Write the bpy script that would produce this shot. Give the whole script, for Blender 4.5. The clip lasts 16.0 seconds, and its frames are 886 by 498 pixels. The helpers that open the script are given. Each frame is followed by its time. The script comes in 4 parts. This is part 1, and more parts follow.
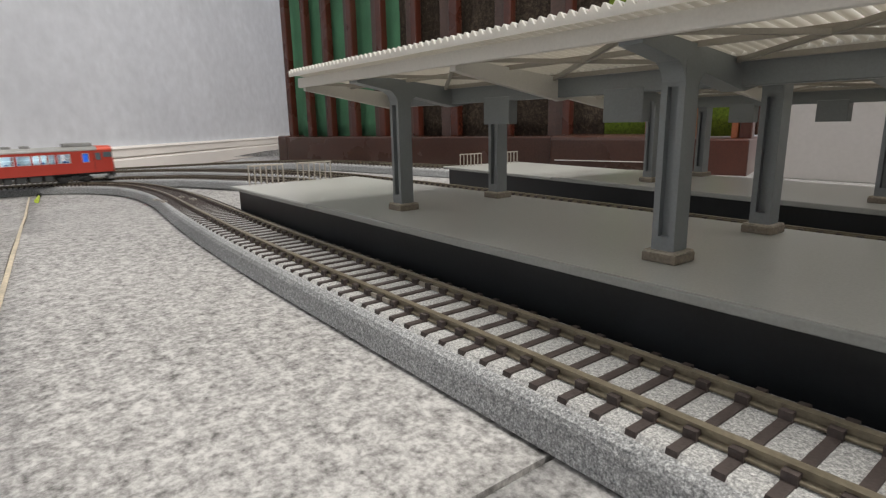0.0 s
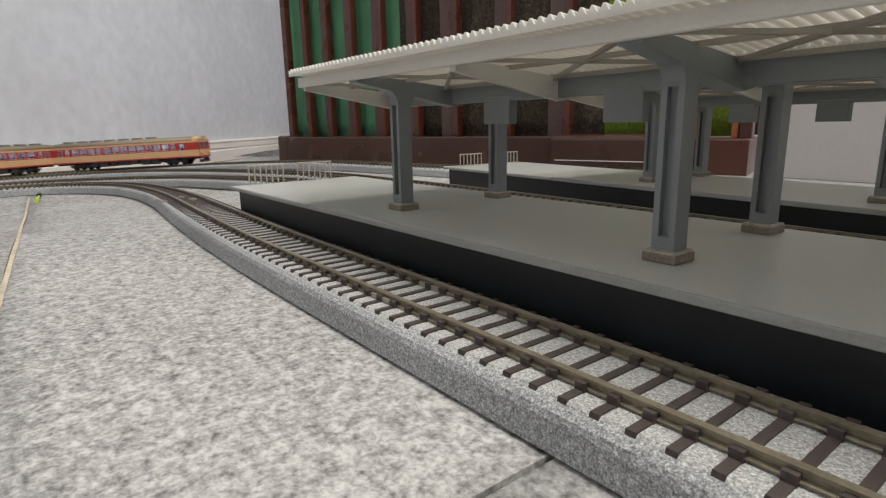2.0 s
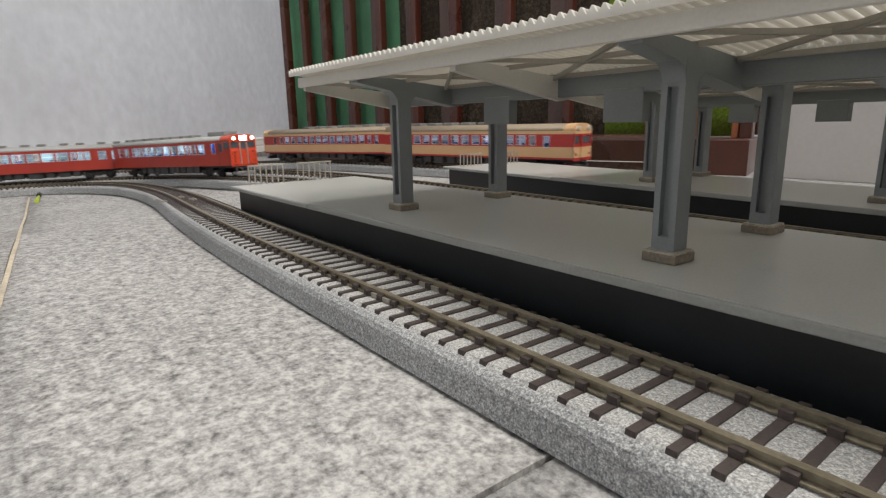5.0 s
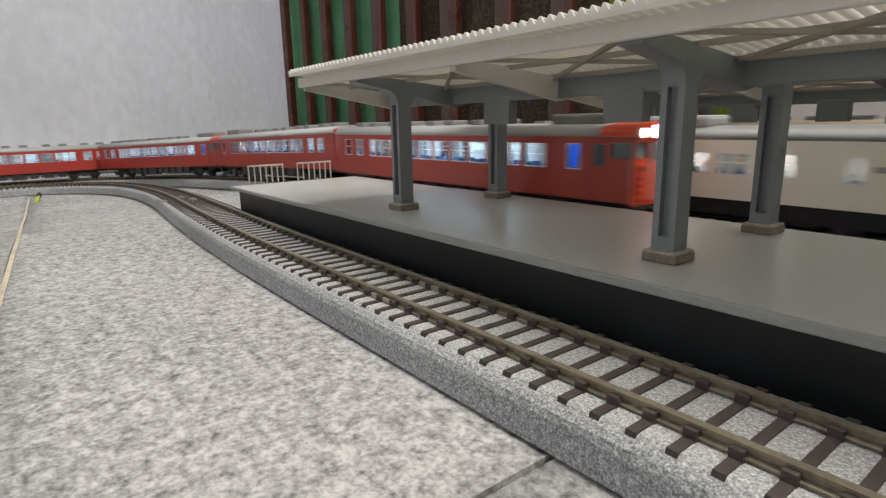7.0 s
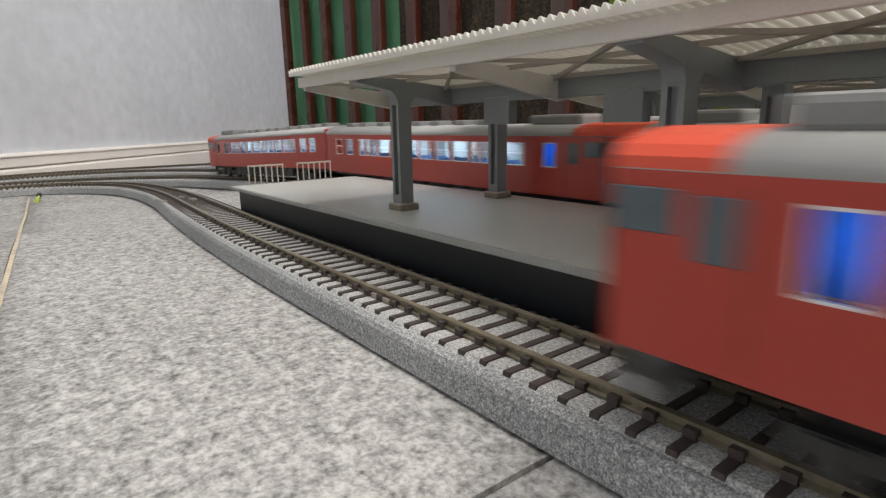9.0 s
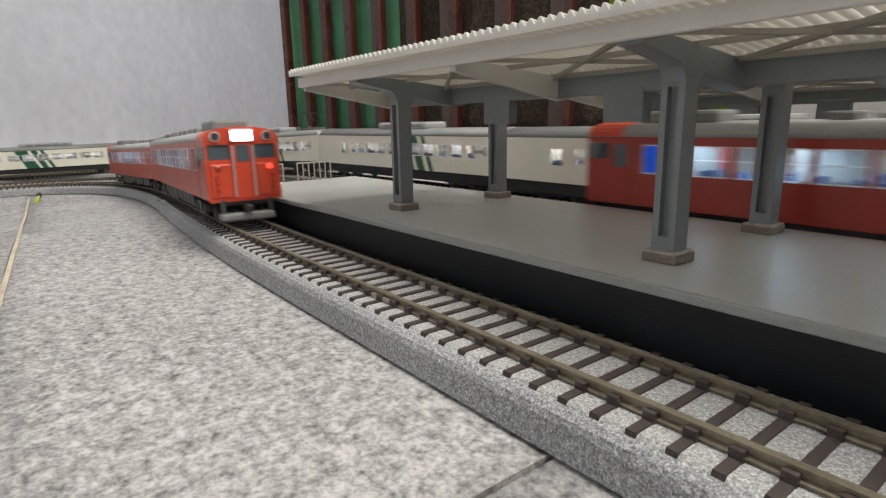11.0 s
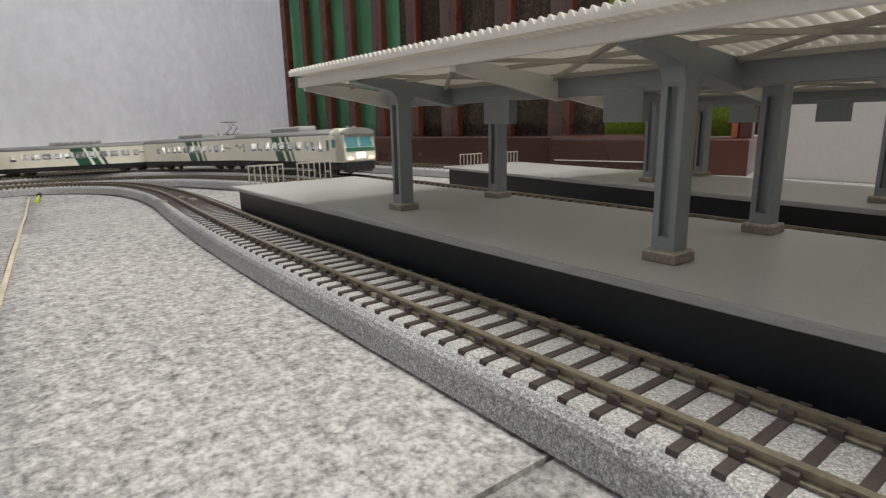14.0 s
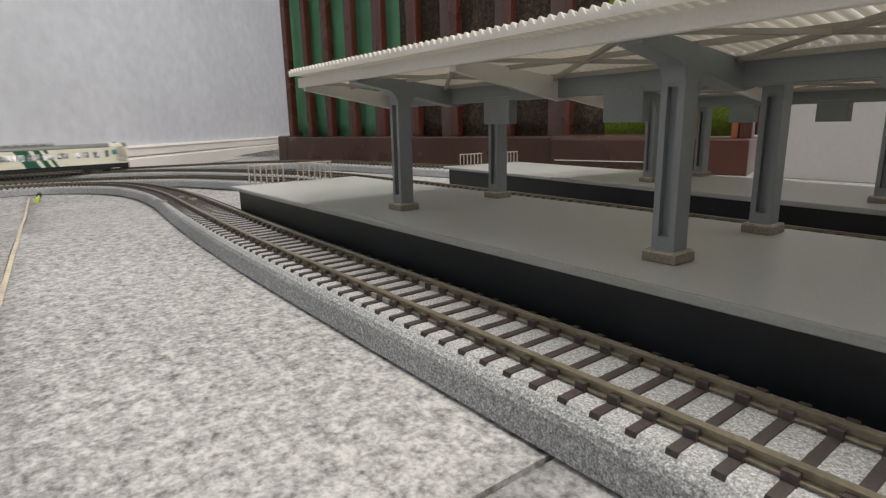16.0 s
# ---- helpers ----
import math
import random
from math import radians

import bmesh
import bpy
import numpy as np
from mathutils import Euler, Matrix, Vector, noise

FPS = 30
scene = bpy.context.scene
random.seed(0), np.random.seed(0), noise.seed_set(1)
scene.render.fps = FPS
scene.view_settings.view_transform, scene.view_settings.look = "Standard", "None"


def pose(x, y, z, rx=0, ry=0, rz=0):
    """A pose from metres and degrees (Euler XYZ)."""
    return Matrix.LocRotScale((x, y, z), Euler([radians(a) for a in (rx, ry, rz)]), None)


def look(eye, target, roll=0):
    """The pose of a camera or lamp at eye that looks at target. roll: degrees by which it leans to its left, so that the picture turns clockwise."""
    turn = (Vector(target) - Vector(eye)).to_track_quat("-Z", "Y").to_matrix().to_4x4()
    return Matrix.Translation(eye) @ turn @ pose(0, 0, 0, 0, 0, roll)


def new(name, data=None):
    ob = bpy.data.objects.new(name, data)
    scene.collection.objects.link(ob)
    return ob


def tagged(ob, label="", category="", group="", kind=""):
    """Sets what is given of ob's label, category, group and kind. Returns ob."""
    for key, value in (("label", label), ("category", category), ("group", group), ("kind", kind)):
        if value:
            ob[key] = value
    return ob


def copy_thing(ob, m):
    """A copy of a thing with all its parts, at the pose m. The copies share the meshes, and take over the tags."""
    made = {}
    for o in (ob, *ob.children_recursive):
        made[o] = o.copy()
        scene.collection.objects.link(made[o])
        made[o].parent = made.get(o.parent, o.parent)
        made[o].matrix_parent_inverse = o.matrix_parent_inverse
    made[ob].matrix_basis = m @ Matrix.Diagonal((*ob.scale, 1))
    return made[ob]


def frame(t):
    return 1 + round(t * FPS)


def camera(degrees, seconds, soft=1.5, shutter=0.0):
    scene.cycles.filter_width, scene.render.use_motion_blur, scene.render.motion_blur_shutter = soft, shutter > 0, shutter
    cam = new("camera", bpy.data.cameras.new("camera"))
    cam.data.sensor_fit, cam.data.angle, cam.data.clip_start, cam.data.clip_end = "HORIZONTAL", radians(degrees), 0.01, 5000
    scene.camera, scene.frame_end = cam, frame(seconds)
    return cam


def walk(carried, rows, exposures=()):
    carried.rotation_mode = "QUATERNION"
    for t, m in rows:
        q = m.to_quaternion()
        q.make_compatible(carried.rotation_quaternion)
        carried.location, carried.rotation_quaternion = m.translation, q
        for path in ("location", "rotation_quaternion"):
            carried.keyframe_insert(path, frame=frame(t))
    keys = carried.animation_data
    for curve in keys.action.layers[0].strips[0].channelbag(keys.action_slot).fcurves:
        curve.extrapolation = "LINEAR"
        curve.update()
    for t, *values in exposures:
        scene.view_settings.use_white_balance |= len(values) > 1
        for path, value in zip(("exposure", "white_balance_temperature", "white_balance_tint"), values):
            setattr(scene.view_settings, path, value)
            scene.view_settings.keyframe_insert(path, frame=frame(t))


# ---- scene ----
# A model railway on the floor of a room. z = 0 is the grey mat; the rails run along x, the camera stands at the origin.
EYE = Vector((0, 0, 0.0595))
YAW, PITCH = 0.658, 0.2230
AIM = Vector((-math.cos(YAW) * math.cos(PITCH), math.sin(YAW) * math.cos(PITCH), -math.sin(PITCH)))
cam = camera(77.07, 16.0, soft=1.25, shutter=0.5)
walk(cam, [(0, look(EYE, EYE + AIM, -1.15)), (16, look(EYE, EYE + AIM, -1.15))], exposures=[(0, 0.20), (16, 0.20)])

# ---- light ----
world = bpy.data.worlds.new("room_dark")
scene.world = world
world.use_nodes = True
world.node_tree.nodes["Background"].inputs[0].default_value = (0.9, 0.95, 1.0, 1)
world.node_tree.nodes["Background"].inputs[1].default_value = 0.05


def ceiling_lamp(x, y, sx, sy, watts):
    d = bpy.data.lights.new("room_light", "AREA")
    d.shape, d.size, d.size_y, d.energy, d.color = "RECTANGLE", sx, sy, watts, (1.0, 0.955, 0.89)
    o = new("room_light", d)
    o.matrix_world = pose(x, y, 2.33)


ceiling_lamp(0.15, 0.48, 0.9, 0.9, 30)
ceiling_lamp(1.7, 0.58, 0.9, 0.9, 52)

# ---- materials ----
MATS = {}


def mat(name, col, rough=0.5, metal=0.0, var=0.15, scale=60.0, fine=600.0, bump=0.1, depth=0.0004, emit=None, power=0.0,
        glass=False):
    """A material with colour variation at two sizes and fine relief."""
    if name in MATS:
        return MATS[name]
    m = bpy.data.materials.new(name)
    m.use_nodes = True
    nt = m.node_tree
    b = nt.nodes["Principled BSDF"]
    N = nt.nodes.new
    L = nt.links.new
    b.inputs["Roughness"].default_value = rough
    b.inputs["Metallic"].default_value = metal
    tc = N("ShaderNodeTexCoord")
    n1, n2 = N("ShaderNodeTexNoise"), N("ShaderNodeTexNoise")
    for n, s in ((n1, scale), (n2, fine)):
        n.inputs["Scale"].default_value = s
        n.inputs["Detail"].default_value = 4
        L(tc.outputs["Object"], n.inputs["Vector"])
    add = N("ShaderNodeMath")
    add.operation = "ADD"
    L(n1.outputs[0], add.inputs[0])
    L(n2.outputs[0], add.inputs[1])
    ramp = N("ShaderNodeMapRange")
    ramp.inputs[1].default_value, ramp.inputs[2].default_value = 0.7, 1.3
    ramp.inputs[3].default_value, ramp.inputs[4].default_value = 1 - var, 1 + var
    L(add.outputs[0], ramp.inputs[0])
    mul = N("ShaderNodeVectorMath")
    mul.operation = "SCALE"
    mul.inputs[0].default_value = col
    L(ramp.outputs[0], mul.inputs["Scale"])
    L(mul.outputs[0], b.inputs["Base Color"])
    rr = N("ShaderNodeMapRange")
    rr.inputs[1].default_value, rr.inputs[2].default_value = 0.3, 0.7
    rr.inputs[3].default_value, rr.inputs[4].default_value = max(0.02, rough - 0.2 * rough ** 1.5), min(1, rough + 0.2 * rough ** 1.5)
    L(n1.outputs[0], rr.inputs[0])
    L(rr.outputs[0], b.inputs["Roughness"])
    if bump:
        bp = N("ShaderNodeBump")
        bp.inputs["Strength"].default_value = bump
        bp.inputs["Distance"].default_value = depth
        L(n2.outputs[0], bp.inputs["Height"])
        L(bp.outputs[0], b.inputs["Normal"])
    if emit:
        b.inputs["Emission Color"].default_value = (*emit, 1)
        b.inputs["Emission Strength"].default_value = power
    if glass:
        b.inputs["Transmission Weight"].default_value = 1.0
        b.inputs["IOR"].default_value = 1.12
    MATS[name] = m
    return m


def painted(name, base, bands, rough=0.35):
    """Car paint: the base colour and bands (colour, list of (axis mix a*x + b*z, low, high)), all of which must hold."""
    m = mat(name, base, rough, var=0.05, scale=40, fine=900, bump=0.03)
    nt = m.node_tree
    N, L = nt.nodes.new, nt.links.new
    b = nt.nodes["Principled BSDF"]
    tc = N("ShaderNodeTexCoord")
    sep = N("ShaderNodeSeparateXYZ")
    L(tc.outputs["Object"], sep.inputs[0])
    last = b.inputs["Base Color"].links[0].from_socket
    for col, tests in bands:
        mask = None
        for ax, bz, lo, hi in tests:
            p1, p2 = N("ShaderNodeMath"), N("ShaderNodeMath")
            p1.operation, p2.operation = "MULTIPLY", "MULTIPLY_ADD"
            L(sep.outputs[0], p1.inputs[0])
            p1.inputs[1].default_value = ax
            L(sep.outputs[2], p2.inputs[0])
            p2.inputs[1].default_value = bz
            L(p1.outputs[0], p2.inputs[2])
            cmp_ = N("ShaderNodeMath")
            cmp_.operation = "COMPARE"
            L(p2.outputs[0], cmp_.inputs[0])
            cmp_.inputs[1].default_value, cmp_.inputs[2].default_value = (lo + hi) / 2, (hi - lo) / 2
            if mask is None:
                mask = cmp_.outputs[0]
            else:
                k = N("ShaderNodeMath")
                k.operation = "MULTIPLY"
                L(mask, k.inputs[0])
                L(cmp_.outputs[0], k.inputs[1])
                mask = k.outputs[0]
        mx = N("ShaderNodeMix")
        mx.data_type = "RGBA"
        L(mask, mx.inputs[0])
        L(last, mx.inputs[6])
        mx.inputs[7].default_value = (*col, 1)
        last = mx.outputs[2]
    L(last, b.inputs["Base Color"])
    return m


def speckled(name, dark, mid, light, s1, s2, rough=0.9, bump=0.6, depth=0.0006, lo=0.36, hi=0.64):
    """Felt or ballast: grains of three greys at two sizes, with relief."""
    m = bpy.data.materials.new(name)
    m.use_nodes = True
    nt = m.node_tree
    N, L = nt.nodes.new, nt.links.new
    b = nt.nodes["Principled BSDF"]
    b.inputs["Roughness"].default_value = rough
    tc = N("ShaderNodeTexCoord")
    n1, n2, n3 = (N("ShaderNodeTexNoise") for _ in range(3))
    for n, s, d in ((n1, s1, 5), (n2, s2, 3), (n3, 9, 2)):
        n.inputs["Scale"].default_value = s
        n.inputs["Detail"].default_value = d
        n.inputs["Roughness"].default_value = 0.62
        L(tc.outputs["Object"], n.inputs["Vector"])
    mix = N("ShaderNodeMath")
    mix.operation = "MULTIPLY_ADD"
    L(n2.outputs[0], mix.inputs[0])
    mix.inputs[1].default_value = 0.42
    sc = N("ShaderNodeMath")
    sc.operation = "MULTIPLY_ADD"
    L(n1.outputs[0], sc.inputs[0])
    sc.inputs[1].default_value = 0.48
    t = N("ShaderNodeMath")
    t.operation = "MULTIPLY"
    L(n3.outputs[0], t.inputs[0])
    t.inputs[1].default_value = 0.1
    L(t.outputs[0], sc.inputs[2])
    L(sc.outputs[0], mix.inputs[2])
    r = N("ShaderNodeValToRGB")
    e = r.color_ramp.elements
    e[0].position, e[0].color = lo, (*dark, 1)
    e[1].position, e[1].color = hi, (*light, 1)
    k = e.new((lo + hi) / 2)
    k.color = (*mid, 1)
    L(mix.outputs[0], r.inputs[0])
    L(r.outputs[0], b.inputs["Base Color"])
    bp = N("ShaderNodeBump")
    bp.inputs["Strength"].default_value = bump
    bp.inputs["Distance"].default_value = depth
    L(mix.outputs[0], bp.inputs["Height"])
    L(bp.outputs[0], b.inputs["Normal"])
    MATS[name] = m
    return m


FELT = speckled("grey_felt", (0.095, 0.092, 0.088), (0.29, 0.283, 0.275), (0.51, 0.50, 0.485), 230, 640, lo=0.365, hi=0.605)
BALLAST = speckled("ballast_foam", (0.10, 0.105, 0.108), (0.285, 0.29, 0.29), (0.62, 0.63, 0.63), 1150, 2300, bump=0.6, lo=0.36, hi=0.68)
BALLAST_TOP = speckled("pale_ballast", (0.16, 0.16, 0.16), (0.36, 0.36, 0.35), (0.66, 0.66, 0.64), 1150, 2300, bump=0.6, lo=0.36, hi=0.66)
WALLPAPER = mat("wallpaper", (0.655, 0.675, 0.72), 0.85, var=0.09, scale=5, fine=38, bump=0.12, depth=0.0008)
WHITE = mat("white_paint", (0.86, 0.82, 0.775), 0.55, var=0.04, scale=12, fine=300, bump=0.05)
CEIL = mat("ceiling_paint", (0.8, 0.8, 0.79), 0.9, var=0.03, scale=4, fine=60, bump=0.1)
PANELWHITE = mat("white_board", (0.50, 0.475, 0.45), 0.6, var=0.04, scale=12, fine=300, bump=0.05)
BOARD = mat("dark_floor", (0.16, 0.12, 0.09), 0.6, var=0.3, scale=8, fine=90)
PLAT = mat("platform_plastic", (0.40, 0.405, 0.38), 0.32, var=0.10, scale=22, fine=1400, bump=0.12, depth=0.0002)
PLATEDGE = mat("platform_edge", (0.27, 0.275, 0.255), 0.5, var=0.12, scale=60, fine=1200, bump=0.1)
PLATWALL = mat("platform_wall", (0.010, 0.012, 0.014), 0.38, var=0.2, scale=40, fine=900)
GREY = mat("grey_plastic", (0.17, 0.185, 0.19), 0.42, var=0.08, scale=60, fine=1500, bump=0.06)
# Darker copy of LIGHTGREY: the shade under the roof is put into the colour.
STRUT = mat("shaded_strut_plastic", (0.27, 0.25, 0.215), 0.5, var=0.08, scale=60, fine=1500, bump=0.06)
LIGHTGREY = mat("light_grey_plastic", (0.52, 0.505, 0.465), 0.5, var=0.06, scale=60, fine=1500, bump=0.06)
WAVE = 0.0030                # pitch of the corrugated roof sheets
ROOFSHEET = mat("translucent_roof", (0.80, 0.79, 0.76), 0.4, var=0.05, scale=50, fine=900, bump=0.05)


def let_through(m, col, share):
    """Let light through a thin sheet. Returns the translucent shader."""
    nt = m.node_tree
    mx, tl = nt.nodes.new("ShaderNodeMixShader"), nt.nodes.new("ShaderNodeBsdfTranslucent")
    tl.inputs[0].default_value = (*col, 1)
    mx.inputs[0].default_value = share
    nt.links.new(nt.nodes["Principled BSDF"].outputs[0], mx.inputs[1])
    nt.links.new(tl.outputs[0], mx.inputs[2])
    nt.links.new(mx.outputs[0], nt.nodes["Material Output"].inputs[0])
    return tl


_tl = let_through(ROOFSHEET, (0.93, 0.91, 0.86), 0.86)
_nt = ROOFSHEET.node_tree
ROOFLIP = mat("roof_lip", (0.84, 0.83, 0.79), 0.4, var=0.08, scale=50, fine=900, bump=0.05)
let_through(ROOFLIP, (0.92, 0.90, 0.85), 0.5)
# Bands in step with the waves: the ribs' light and shade put into the colour.
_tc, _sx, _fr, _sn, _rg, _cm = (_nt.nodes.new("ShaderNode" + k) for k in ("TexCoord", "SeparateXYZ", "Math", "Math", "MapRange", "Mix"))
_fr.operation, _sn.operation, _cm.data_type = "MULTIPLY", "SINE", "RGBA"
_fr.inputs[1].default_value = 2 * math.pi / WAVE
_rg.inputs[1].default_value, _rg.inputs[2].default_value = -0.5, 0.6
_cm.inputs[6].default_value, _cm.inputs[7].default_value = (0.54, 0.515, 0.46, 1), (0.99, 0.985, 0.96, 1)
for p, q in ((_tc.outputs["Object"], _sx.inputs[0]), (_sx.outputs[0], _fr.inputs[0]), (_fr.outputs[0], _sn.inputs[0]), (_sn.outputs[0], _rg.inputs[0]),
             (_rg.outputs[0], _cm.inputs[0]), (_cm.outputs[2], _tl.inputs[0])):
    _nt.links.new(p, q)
PLINTH = mat("brown_plinth", (0.175, 0.148, 0.112), 0.7, var=0.35, scale=260, fine=1400, bump=0.3)
RAIL = mat("rail_brass", (0.195, 0.168, 0.118), 0.42, 0.4, var=0.25, scale=90, fine=900, bump=0.15)
SLEEPER = mat("sleeper_brown", (0.052, 0.039, 0.035), 0.6, var=0.3, scale=160, fine=1500, bump=0.2)
BROWN = mat("brown_plastic", (0.050, 0.021, 0.014), 0.27, var=0.25, scale=14, fine=400, bump=0.1)
REDBROWN = mat("red_brown_post", (0.062, 0.016, 0.009), 0.28, var=0.25, scale=16, fine=400, bump=0.1)
RUSSET = mat("russet_plastic", (0.072, 0.021, 0.012), 0.30, var=0.2, scale=16, fine=400, bump=0.1)
TERRA = mat("terracotta_post", (0.33, 0.10, 0.035), 0.45, var=0.25, scale=20, fine=400, bump=0.1)
GREENCLOTH = mat("green_cloth", (0.105, 0.285, 0.155), 0.85, var=0.25, scale=18, fine=900, bump=0.3)
SOIL = speckled("dark_soil", (0.014, 0.009, 0.006), (0.050, 0.035, 0.023), (0.15, 0.115, 0.08), 210, 560, bump=1.0, depth=0.002, lo=0.36, hi=0.66)
MOSS = speckled("moss", (0.06, 0.10, 0.008), (0.145, 0.225, 0.015), (0.25, 0.36, 0.04), 300, 900, bump=1.0, depth=0.002)
METAL = mat("fence_metal", (0.36, 0.33, 0.28), 0.45, 0.4, var=0.2, scale=200, fine=1500)
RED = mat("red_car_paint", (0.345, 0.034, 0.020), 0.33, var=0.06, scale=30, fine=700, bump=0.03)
# The sides' red made brighter: light falling on the cab ends is painted in.
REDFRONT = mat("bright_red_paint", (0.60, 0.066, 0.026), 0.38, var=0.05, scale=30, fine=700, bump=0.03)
CARROOF = mat("car_roof_grey", (0.36, 0.36, 0.35), 0.55, var=0.10, scale=50, fine=900, bump=0.08)
DARKROOF = mat("dull_grey_roof", (0.20, 0.205, 0.195), 0.5, var=0.12, scale=50, fine=900, bump=0.08)
BEIGEROOF = mat("beige_grey_roof", (0.27, 0.215, 0.15), 0.55, var=0.10, scale=50, fine=900, bump=0.08)
DARKLENS = mat("dark_lens", (0.05, 0.05, 0.055), 0.12, bump=0, var=0)
TAILGLOW = mat("tail_lamp_glow", (0.8, 0.05, 0.03), 0.3, bump=0, var=0, emit=(1.0, 0.06, 0.03), power=2.0)
LENS = mat("warm_lens_glow", (1, 1, 1), 0.3, bump=0, var=0, emit=(1.0, 0.84, 0.64), power=6)
VENT = mat("vent_grey", (0.20, 0.20, 0.195), 0.6, var=0.15, scale=90, fine=900, bump=0.1)
UNDER = mat("underframe_grey", (0.044, 0.044, 0.044), 0.6, var=0.25, scale=120, fine=900, bump=0.1)
BLACK = mat("black_bogie", (0.018, 0.018, 0.018), 0.55, var=0.25, scale=120, fine=900, bump=0.1)
SILVER = mat("window_frame_silver", (0.66, 0.66, 0.65), 0.35, 0.5, var=0.1, scale=90, fine=900)
SEAT = mat("blue_seat", (0.07, 0.12, 0.27), 0.6, var=0.1, scale=80, fine=900)
BLUEBLIND = mat("blue_blind", (0.05, 0.20, 0.60), 0.6, var=0.15, scale=120, fine=900)
let_through(BLUEBLIND, (0.09, 0.34, 0.80), 0.55)
DARKSEAT = mat("grey_blue_seat", (0.10, 0.12, 0.17), 0.6, var=0.1, scale=80, fine=900)
INSIDE = mat("pale_interior", (0.42, 0.42, 0.43), 0.6, var=0.08, scale=80, fine=900)
GLASS = mat("window_glass", (0.92, 0.95, 0.97), 0.06, var=0.0, bump=0, glass=True)
CABGLASS = mat("cab_glass", (0.075, 0.10, 0.115), 0.08, var=0.05, bump=0)
TEAL = mat("teal_cab_glass", (0.06, 0.22, 0.245), 0.08, var=0.05, bump=0)
LIGHT = mat("interior_light", (0.9, 0.95, 1.0), 0.5, bump=0, var=0, emit=(0.62, 0.87, 1.0), power=36)
COOLDIM = mat("cool_dim_interior_light", (0.9, 0.95, 1.0), 0.5, bump=0, var=0, emit=(0.62, 0.70, 1.0), power=14)
DIMLIGHT = mat("dim_interior_light", (0.9, 0.95, 1.0), 0.5, bump=0, var=0, emit=(1.0, 0.95, 0.84), power=26)
HEAD = mat("headlight_glow", (1, 1, 1), 0.3, bump=0, var=0, emit=(0.92, 0.84, 1.0), power=8)
SIGNGLOW = mat("train_sign_glow", (1, 1, 1), 0.3, bump=0, var=0, emit=(0.95, 0.90, 0.95), power=1.1)
CREAMHEAD = mat("warm_headlight_glow", (1, 1, 1), 0.3, bump=0, var=0, emit=(1.0, 0.50, 0.25), power=1.8)
def striped_back(name, at):
    """Cream coach side with three slanting green stripes of falling width, centred near at."""
    g = (0.010, 0.085, 0.045)
    return painted(name, (0.72, 0.69, 0.57), [(g, [(1, -0.42, at + 0.0035 - 0.0105, at + 0.0225 - 0.0105)]), (g, [(1, -0.42, at - 0.0100 - 0.0105, at - 0.0005 - 0.0105)]),
                                              (g, [(1, -0.42, at - 0.0195 - 0.0105, at - 0.0147 - 0.0105)])])


def three_stripes(name, lean, a, b, c):
    """Cream side with a wide, a middle and a narrow green stripe, leaning."""
    g = (0.010, 0.085, 0.045)
    return painted(name, (0.72, 0.69, 0.57), [(g, [(1, lean, *r)]) for r in (a, b, c)])


CREAM = three_stripes("cream_green_cab_paint", 0.5, (-0.0035, 0.0145), (0.0200, 0.0280), (0.0325, 0.0370))
CREAMHEADCAR = three_stripes("cream_green_lead_paint", -0.5, (0.0005, 0.0165), (-0.0105, -0.0030), (-0.0190, -0.0145))
PALECOOLER = mat("pale_cooler_grey", (0.33, 0.335, 0.33), 0.5, var=0.08, scale=60, fine=900, bump=0.08)
SKIRTBLACK = mat("skirt_black", (0.008, 0.008, 0.008), 0.75, var=0.2, scale=120, fine=900, bump=0.1)
CREAMMID = striped_back("cream_green_coach_paint", -0.028)
CREAMPLAIN = mat("cream_paint", (0.72, 0.69, 0.57), 0.38, var=0.05, scale=30, fine=700, bump=0.03)
GREENP = mat("green_paint", (0.010, 0.085, 0.045), 0.38, var=0.05, scale=30, fine=700, bump=0.03)
ORANGE = painted("cream_red_paint", (0.58, 0.36, 0.185), [
    ((0.36, 0.026, 0.022), [(0, 1, 0.0232, 0.0350)]),
    ((0.36, 0.026, 0.022), [(0, 1, 0.0100, 0.0134)])])
ORANGEPLAIN = mat("beige_paint", (0.58, 0.36, 0.185), 0.38, var=0.05, scale=30, fine=700, bump=0.03)


# ---- mesh helpers ----
def box(bm, x0, x1, y0, y1, z0, z1, m=None):
    c = [Vector((x, y, z)) for x in (x0, x1) for y in (y0, y1) for z in (z0, z1)]
    v = [bm.verts.new(m @ p if m is not None else p) for p in c]
    for f in ((0, 1, 3, 2), (4, 6, 7, 5), (0, 4, 5, 1), (2, 3, 7, 6), (0, 2, 6, 4), (1, 5, 7, 3)):
        bm.faces.new([v[i] for i in f])
    return v


def rbox(x0, x1, y0, y1, z0, z1, r=0.0005, seg=2):
    bm = bmesh.new()
    box(bm, x0, x1, y0, y1, z0, z1)
    bmesh.ops.bevel(bm, geom=list(bm.edges), offset=r, segments=seg, affect="EDGES", profile=0.5)
    return bm


def prism(bm, outline, y0, y1, axis="y"):
    """A closed outline of (a, z) pairs, drawn out from y0 to y1 along an axis."""
    def pt(a, z, t):
        return (a, t, z) if axis == "y" else (t, a, z)
    lo = [bm.verts.new(pt(a, z, y0)) for a, z in outline]
    hi = [bm.verts.new(pt(a, z, y1)) for a, z in outline]
    n = len(outline)
    bm.faces.new(lo)
    bm.faces.new(hi[::-1])
    for i in range(n):
        j = (i + 1) % n
        bm.faces.new((lo[j], lo[i], hi[i], hi[j]))
    return lo + hi


